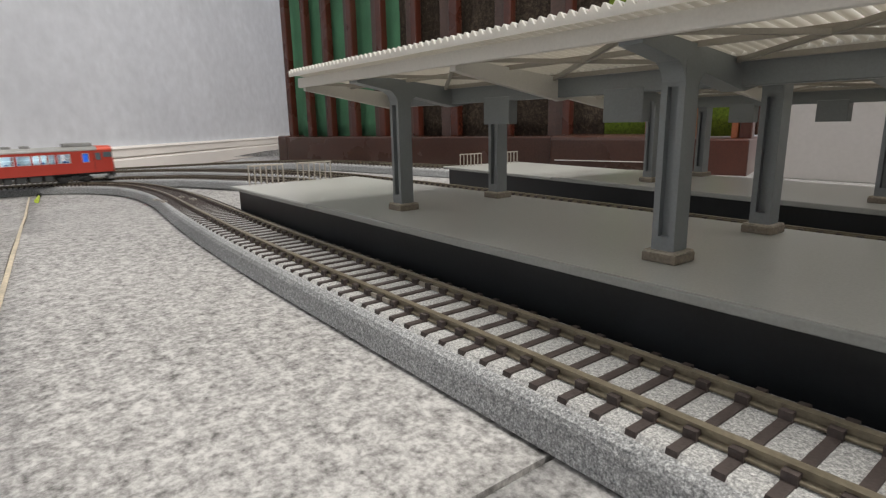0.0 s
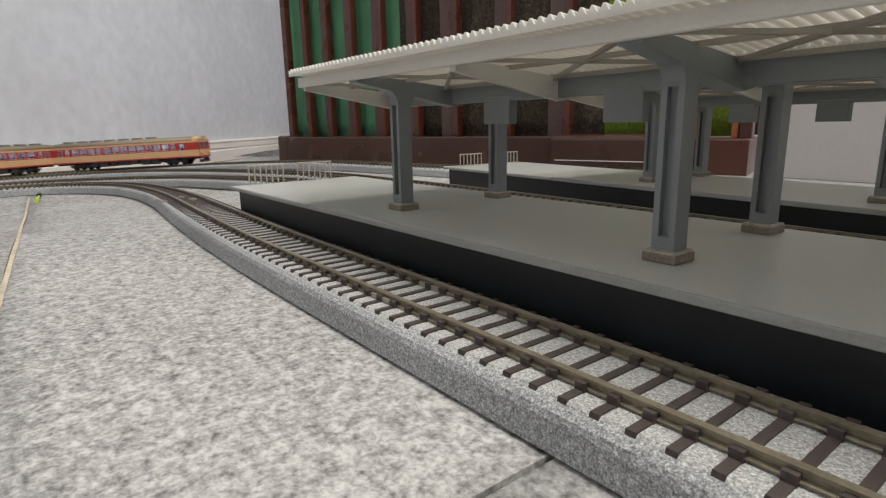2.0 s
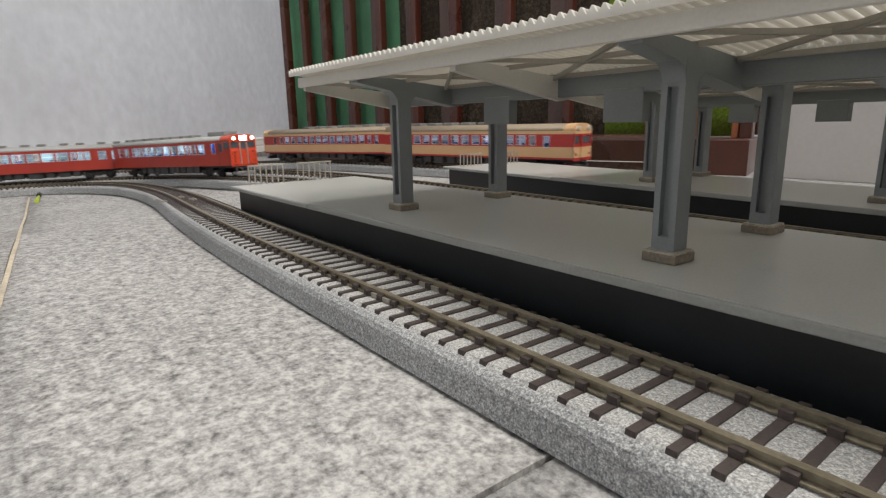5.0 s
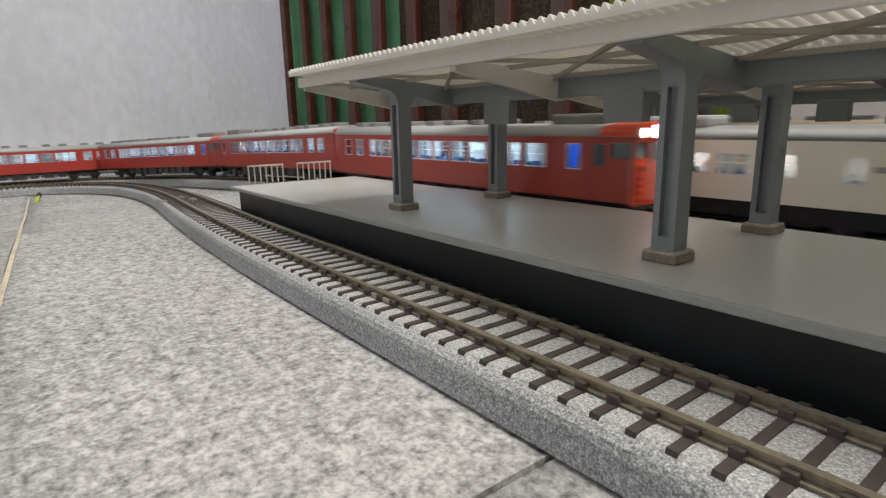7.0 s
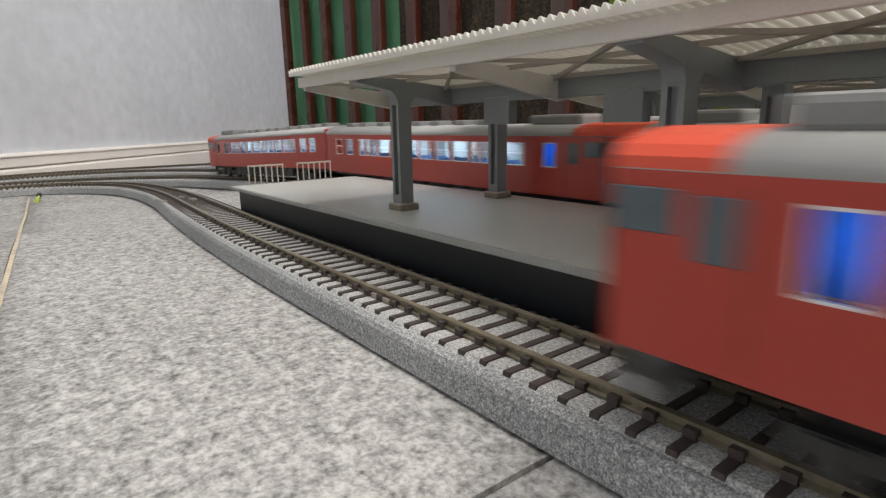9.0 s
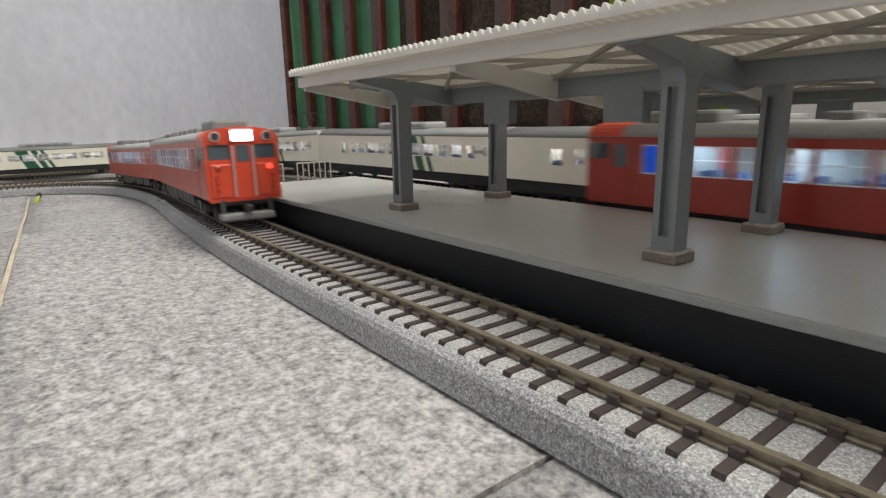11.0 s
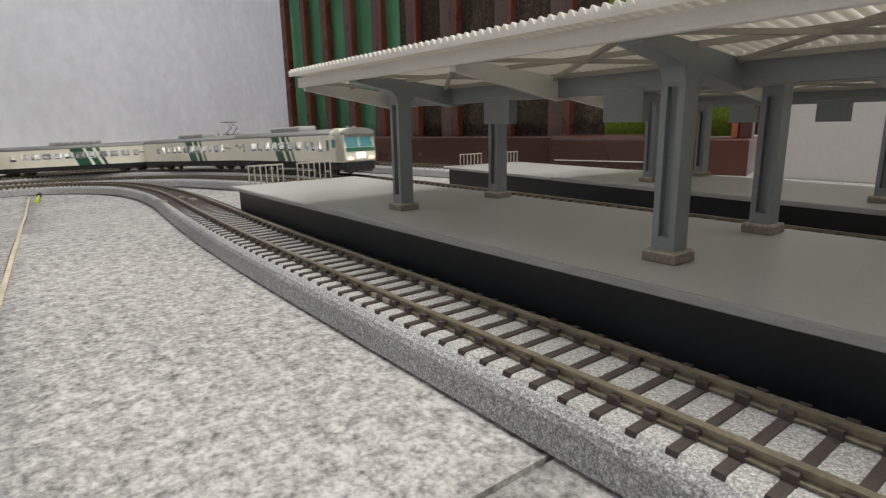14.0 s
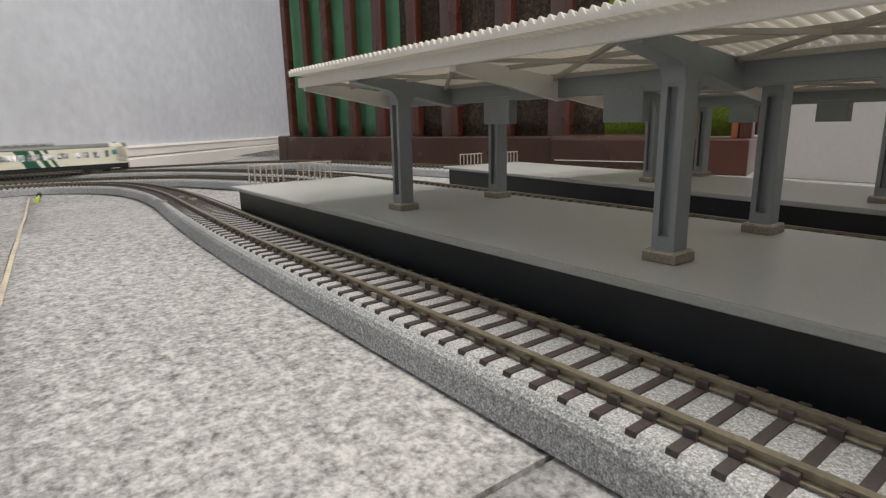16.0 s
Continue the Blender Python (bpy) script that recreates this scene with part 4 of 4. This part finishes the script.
def red_cab(root, h, floor_z, side_top, rise):
    """Rounded red front with two windscreens, a door and a lamp case on top."""
    top = side_top + rise
    bm = bmesh.new()
    holes = [(-0.0158, -0.0055, 0.0312, 0.0380), (0.0055, 0.0158, 0.0312, 0.0380), (-0.0033, 0.0033, 0.0295, 0.0380)]
    wall_holes(bm, -HW, HW, floor_z - 0.001, side_top, h + 0.0008, holes, 0.0012, 1, axis="x")
    face = part("cab_front", bm, REDFRONT, root, "red cab front in a brighter, lit tone")
    for a, b, c, d in holes:
        part("windscreen", rbox(h - 0.0006, h - 0.0002, a, b, c, d, 0.0001, 1), CABGLASS, root, "dark cab window")
    bm = bmesh.new()
    prof = [(HW, side_top), (HW * 0.985, side_top + rise * 0.30), (HW * 0.90, side_top + rise * 0.58), (HW * 0.70, side_top + rise * 0.80), (HW * 0.40, side_top + rise * 0.94), (0, side_top + rise)]
    prof = [(a * 1.004, z + 0.0002) for a, z in prof + [(-a, z) for a, z in prof[-2::-1]]]
    prism(bm, prof, h - 0.016, h + 0.0008, axis="x")
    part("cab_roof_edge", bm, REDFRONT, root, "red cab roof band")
    for s in (-1, 1):
        part("curtain", rbox(0.0945, 0.1035, min(s * 0.0138, s * 0.0146), max(s * 0.0138, s * 0.0146), 0.0262, 0.0372, 0.0001, 1), BLUEBLIND, root, "blue blind behind the window")
        part("cab_side_window", rbox(h - 0.0187, h - 0.0128, min(s * (HW - 0.0004), s * (HW + 0.0003)), max(s * (HW - 0.0004), s * (HW + 0.0003)), 0.0280, 0.0372, 0.0002, 1), CABGLASS, root, "dark cab side window")
        part("side_screen", rbox(h - 0.0100, h + 0.0004, min(s * (HW - 0.0004), s * (HW + 0.0003)), max(s * (HW - 0.0004), s * (HW + 0.0003)), 0.0312, 0.0378, 0.0002, 1), CABGLASS, root, "dark corner window")
        part("door_groove", rbox(h - 0.0206, h - 0.0202, min(s * (HW - 0.0004), s * (HW + 0.0001)), max(s * (HW - 0.0004), s * (HW + 0.0001)), 0.0135, 0.0385, 0.00003, 1), BLACK, root)
        part("grab_rail", rbox(h + 0.0008, h + 0.0022, s * 0.0046 - 0.0003, s * 0.0046 + 0.0003, floor_z + 0.001, 0.0375, 0.0001, 1), SILVER, root, "silver rail beside the front door")
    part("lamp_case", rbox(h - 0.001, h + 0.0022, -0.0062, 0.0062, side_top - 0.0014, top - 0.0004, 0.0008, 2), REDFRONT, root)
    part("headlight", rbox(h + 0.0018, h + 0.0027, -0.0046, 0.0046, side_top - 0.0006, top - 0.0014, 0.0005, 2), HEAD, root, "glowing white destination lamp")
    for s in (-1, 1):
        bm = bmesh.new()
        cyl(bm, h + 0.0008, s * 0.0118, side_top + 0.0016, 0.0023, 0.003, axis="x", n=16)
        part("side_lamp", bm, SILVER, root, "round lamp by the roof")
        bm = bmesh.new()
        cyl(bm, h + 0.0024, s * 0.0118, side_top + 0.0016, 0.0018, 0.0006, axis="x", n=16)
        part("side_lens", bm, LENS, root, "warm glowing lens")
        part("front_panel", rbox(h + 0.0004, h + 0.0018, min(s * 0.0058, s * 0.0150), max(s * 0.0058, s * 0.0150), floor_z + 0.001, 0.0292, 0.0007, 2), REDFRONT, root)
        bm = bmesh.new()
        for k in range(3):
            cyl(bm, h + 0.0022, s * 0.0128, floor_z + 0.0045 + 0.003 * k, 0.0008, 0.0012, axis="x", n=8)
        part("jumper_socket", bm, RED, root)
        part("tail_lamp", rbox(h + 0.0014, h + 0.0028, s * 0.0118 - 0.0013, s * 0.0118 + 0.0013, 0.0262, 0.0284, 0.0006, 2), RED, root, "small red tail lamp")
    part("front_door", rbox(h + 0.0006, h + 0.0013, -0.0042, 0.0042, floor_z, 0.0388, 0.0004, 1), REDFRONT, root)
    part("door_window", rbox(h + 0.0012, h + 0.0015, -0.0030, 0.0030, 0.0300, 0.0378, 0.0001, 1), CABGLASS, root)
    part("snow_plough", rbox(h - 0.006, h + 0.0022, -0.0125, 0.0125, 0.0022, 0.0058, 0.0008, 1), VENT, root, "grey guard plate")
    for s in (-1, 1):
        part("guard_stay", rbox(h - 0.001, h + 0.0012, s * 0.0110 - 0.0010, s * 0.0110 + 0.0010, 0.005, floor_z, 0.0003, 1), UNDER, root)
    part("coupler", rbox(h - 0.002, h + 0.006, -0.0016, 0.0016, 0.0066, 0.0098, 0.0005, 1), BLACK, root)


def orange_cab(root, h, floor_z, side_top, rise):
    top = side_top + rise
    bm = bmesh.new()
    holes = [(-0.0150, -0.0056, 0.0262, 0.0335), (0.0056, 0.0150, 0.0262, 0.0335)]
    wall_holes(bm, -HW, HW, floor_z - 0.001, side_top, h + 0.0008, holes, 0.0012, 1, axis="x")
    part("cab_front", bm, ORANGE, root, "beige cab front with a red window band")
    for a, b, c, d in holes:
        part("windscreen", rbox(h - 0.0006, h - 0.0002, a, b, c, d, 0.0001, 1), CABGLASS, root, "dark cab window")
    bm = bmesh.new()
    prof = [(HW, side_top), (HW * 0.985, side_top + rise * 0.30), (HW * 0.90, side_top + rise * 0.58), (HW * 0.70, side_top + rise * 0.80), (HW * 0.40, side_top + rise * 0.94), (0, side_top + rise)]
    prof = [(a * 1.004, z + 0.0002) for a, z in prof + [(-a, z) for a, z in prof[-2::-1]]]
    prism(bm, prof, h - 0.010, h + 0.0008, axis="x")
    part("cab_roof_edge", bm, ORANGEPLAIN, root)
    for s in (-1, 1):
        bm = bmesh.new()
        cyl(bm, h + 0.001, s * 0.0095, side_top + 0.0022, 0.0021, 0.003, axis="x", n=16)
        part("headlight", bm, SILVER, root, "round headlamp by the roof")
        part("tail_lamp", rbox(h + 0.0006, h + 0.0018, s * 0.0125 - 0.0012, s * 0.0125 + 0.0012, 0.0155, 0.0180, 0.0004, 1), RED, root)
    part("front_door", rbox(h + 0.0006, h + 0.0018, -0.0044, 0.0044, floor_z, 0.0350, 0.0004, 1), ORANGE, root)
    part("door_window", rbox(h + 0.0016, h + 0.0020, -0.0028, 0.0028, 0.0268, 0.0330, 0.0001, 1), CABGLASS, root)
    part("coupler", rbox(h - 0.002, h + 0.006, -0.0016, 0.0016, 0.0066, 0.0098, 0.0005, 1), BLACK, root)
    part("guard", rbox(h - 0.004, h + 0.0015, -0.0125, 0.0125, 0.003, 0.0075, 0.0006, 1), BLACK, root)


def cream_cab(root, h, floor_z, side_top, rise):
    """Cream express front: wide raked windscreen, green waist band, square lamps."""
    top = side_top + rise
    bm = bmesh.new()
    prof = [(h - 0.012, floor_z), (h + 0.0060, floor_z), (h + 0.0068, 0.0170), (h + 0.0066, 0.0228), (h + 0.0026, 0.0360), (h - 0.0015, top - 0.0004), (h - 0.012, top)]
    prism(bm, prof, -HW, HW)
    bmesh.ops.bevel(bm, geom=list(bm.edges), offset=0.0016, segments=3, affect="EDGES", profile=0.5)
    part("cab_front", bm, CREAMPLAIN, root, "rounded cream cab front")

    def raked(name, y0, y1, z0, z1, lift, material, label=""):
        bm = bmesh.new()
        def xx(z):
            return h + 0.0066 - (z - 0.0228) * (0.0040 / 0.0132) + lift if z > 0.0228 else h + 0.0067 + lift
        vs = box(bm, -0.001, 0, y0, y1, z0, z1)
        for v in vs:
            v.co.x += xx(v.co.z)
        part(name, bm, material, root, label)
    raked("windscreen", -0.0150, -0.0006, 0.0262, 0.0352, 0.0002, TEAL, "wide teal windscreen")
    raked("windscreen", 0.0006, 0.0150, 0.0262, 0.0352, 0.0002, TEAL, "wide teal windscreen")
    raked("waist_band", -0.0158, 0.0158, 0.0222, 0.0258, 0.0003, GREENP, "dark green waist band")
    raked("train_sign", -0.0045, 0.0045, 0.0158, 0.0212, 0.0006, SIGNGLOW, "glowing white train sign")
    for s in (-1, 1):
        raked("headlight", s * 0.0118 - 0.0024, s * 0.0118 + 0.0024, 0.0148, 0.0172, 0.0008, CREAMHEAD, "warm square headlamp")
        part("crew_door_window", rbox(0.0935, 0.0980, min(s * HW, s * (HW + 0.0002)), max(s * HW, s * (HW + 0.0002)), 0.0232, 0.0332, 0.00005, 1), CABGLASS, root, "dark crew door window")
        part("side_window", rbox(0.1030, 0.1095, s * HW - 0.0001 if s > 0 else s * HW - 0.0003, s * HW + 0.0003 if s > 0 else s * HW + 0.0001, 0.0262, 0.0335, 0.0001, 1), TEAL, root, "teal cab side window")
    prof = [(HW, side_top), (HW * 0.985, side_top + rise * 0.30), (HW * 0.90, side_top + rise * 0.58), (HW * 0.70, side_top + rise * 0.80), (HW * 0.40, side_top + rise * 0.94), (0, side_top + rise)]
    bm = bmesh.new()
    prism(bm, [(a * 1.004, z + 0.0002) for a, z in prof + [(-a, z) for a, z in prof[-2::-1]]], h - 0.018, h - 0.0018, axis="x")
    part("cab_roof_edge", bm, CREAMPLAIN, root, "cream cab roof")
    part("guard", rbox(h - 0.004, h + 0.0058, -0.0140, 0.0140, 0.0030, floor_z, 0.0010, 2), BLACK, root, "black front guard")
    for s in (-1, 1):
        part("horn", rbox(h - 0.010, h - 0.006, s * 0.004 - 0.0012, s * 0.004 + 0.0012, top - 0.0005, top + 0.0018, 0.0004, 1), VENT, root)


def spread(x0, x1, n, w):
    return [(x0 + (x1 - x0) * i / (n - 1), w) for i in range(n)]


RL, CL, OL = 0.260, 0.252, 0.255


def red_car(cab, label):
    wins = {"z": (0.0262, 0.0366), "list": [(-0.108, 0.0085), (-0.092, 0.0085), (-0.0745, 0.0058), (-0.0665, 0.0058), (-0.0585, 0.0058), (-0.046, 0.0130), (-0.030, 0.0130), (-0.014, 0.0130), (0.002, 0.0130), (0.018, 0.0130), (0.034, 0.0130), (0.0465, 0.0058), (0.0545, 0.0058), (0.0625, 0.0058), (0.0755, 0.0130)]}
    doors = [(0.0990, 0.0064, 0.0262, 0.0368)]
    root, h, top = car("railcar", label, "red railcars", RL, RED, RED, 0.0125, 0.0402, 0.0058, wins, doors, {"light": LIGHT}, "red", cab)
    if cab:
        red_cab(root, h, 0.0125, 0.0402, 0.0058)
    return root


def orange_car(cab, label):
    wins = {"z": (0.0250, 0.0335), "list": spread(-0.086, 0.070, 12, 0.0095) + [(0.083, 0.0060), (-0.100, 0.0050)]}
    doors = [(0.0985, 0.0060, 0.0230, 0.0330), (-0.1120, 0.0060, 0.0230, 0.0330)]
    root, h, top = car("railcar", label, "beige and red railcars", OL, ORANGE, ORANGE, 0.0115, 0.0380, 0.0066, wins, doors, {"light": COOLDIM}, "orange", cab)
    if cab:
        orange_cab(root, h, 0.0115, 0.0380, 0.0066)
    return root


def cream_car(cab, pan, label, paint):
    wins = {"z": (0.0236, 0.0320), "list": [(-0.094, 0.0075)] + spread(-0.0785, 0.0485, 9, 0.0118) + [(0.0625, 0.0075)]}
    doors = [(0.0800, 0.0085, 0.0225, 0.0315), (-0.108, 0.0045, 0.0255, 0.0315)]
    if cab:
        wins["list"] = spread(-0.070, 0.037, 7, 0.0132) + [(0.0555, 0.0080), (0.0668, 0.0080)]
        doors = [(0.0810, 0.0078, 0.0225, 0.0315), (-0.0970, 0.0055, 0.0225, 0.0315), (-0.1165, 0.0060, 0.0290, 0.0312)]
    root, h, top = car("express_car", label, "cream express cars", CL, paint, CREAMPLAIN, 0.0125, 0.0378, 0.0060, wins, doors, {"light": DIMLIGHT}, "cream", cab, pan)
    for s in (-1, 1):
        for k in (0, 1):
            x = (-0.1108 if cab else -0.106) + 0.0045 * k
            part("side_mark", rbox(x, x + 0.0034, min(s * HW, s * (HW + 0.0002)), max(s * HW, s * (HW + 0.0002)), 0.0268, 0.0290, 0.00005, 1), VENT, root, "small grey mark")
    if cab:
        cream_cab(root, h - 0.006, 0.0125, 0.0378, 0.0060)
    return root


RED_CAB = red_car(True, "bright red diesel railcar with lit windows and a grey roof")
RED_A = [RED_CAB, copy_thing(RED_CAB, pose(0, 0, 0))]
RED_B = [copy_thing(RED_CAB, pose(0, 0, 0)) for _ in range(4)]


def relamp(car_, prefix, material, side=0):
    """Give a car's lamps another lens; side picks those at +y or -y."""
    for c in car_.children:
        if c.name.startswith(prefix) and (not side or c.data.vertices[0].co.y * side > 0):
            c.data = c.data.copy()
            c.data.materials[0] = material


for _car in RED_A:
    relamp(_car, "side_lens", DARKLENS)
relamp(RED_A[1], "tail_lamp", TAILGLOW, 1)
ORANGE_CAB = orange_car(True, "beige railcar with a red window band and dark cab windows")
ORANGE_D = [ORANGE_CAB, copy_thing(ORANGE_CAB, pose(0, 0, 0))]
CREAM_CAB = cream_car(True, False, "cream express cab car with dark green slanting stripes", CREAMHEADCAR)
CREAM_TAIL = cream_car(True, False, "cream express rear cab car with lit train sign", CREAM)
CREAM_MID = cream_car(False, False, "cream express coach with dark green slanting stripes", CREAMMID)
CREAM_PAN = cream_car(False, True, "cream express coach with green stripes and a raised pantograph", CREAMMID)
CREAM_C = [CREAM_TAIL, CREAM_PAN, CREAM_MID, copy_thing(CREAM_PAN, pose(0, 0, 0)), copy_thing(CREAM_MID, pose(0, 0, 0)), CREAM_CAB]


def along(table, t):
    return float(np.interp(t, [a for a, b in table], [b for a, b in table]))


def smooth(table, t):
    """The table's value, eased over a short time so that the train glides."""
    return sum(along(table, t + d) for d in (-0.3, -0.15, 0, 0.15, 0.3)) / 5


def run(cars, line, table, lead, pitch, facing):
    """Key the cars of a train. table: (t, s of the reference end); lead: +1 when the cars follow towards larger s; facing: one per car."""
    times = [i * 0.2 for i in range(81)]
    for i, ob in enumerate(cars):
        rows = []
        for t in times:
            s = smooth(table, t) + lead * pitch * (i + 0.5)
            rows.append((t, line.place(s, facing[i], pitch / 2 - 0.045)))
        walk(ob, rows)


def motions():
    n = FRONT.length
    # the red pair runs round the front loop
    run(RED_A, FRONT, [(-1, 1.79), (0, 1.978), (0.3, 2.034), (0.6, 2.091), (1.2, 2.22), (9.0, 0.677 + n), (9.2, 0.7265 + n), (11.3, 1.52 + n), (11.5, 1.605 + n), (12.3, 1.942 + n), (12.5, 1.998 + n), (12.7, 2.040 + n), (12.9, 2.085 + n), (13.4, 2.20 + n), (17, 3.4 + n)], -1, RL, (1, -1))
    # the four red cars come in on the second track
    run(RED_B, SECOND, [(-1, 5.22), (0, 5.0), (3.5, 4.186), (4.0, 4.084), (6.3, 3.494), (6.6, 3.432), (7.0, 3.334), (8.0, 3.080), (8.5, 2.962), (9.0, 2.826), (11.3, 2.24), (17, 0.8)], 1, RL, (-1, 1, -1, 1))
    # the express leaves on the third track
    run(CREAM_C, THIRD, [(-1, 0.02), (0, 0.26), (6.3, 1.808), (12.5, 3.320), (13.3, 3.497), (14.5, 3.780), (16, 4.238), (17, 4.52)], 1, CL, (-1, 1, 1, 1, 1, 1))
    # the beige pair comes in on the fourth track
    run(ORANGE_D, FOURTH, [(-1, 4.74), (0, 4.558), (0.5, 4.474), (1.0, 4.393), (1.5, 4.302), (2.0, 4.194), (3.5, 3.842), (4.1, 3.700), (6.3, 3.295), (6.6, 3.24), (17, 1.0)], 1, OL, (-1, 1))


motions()
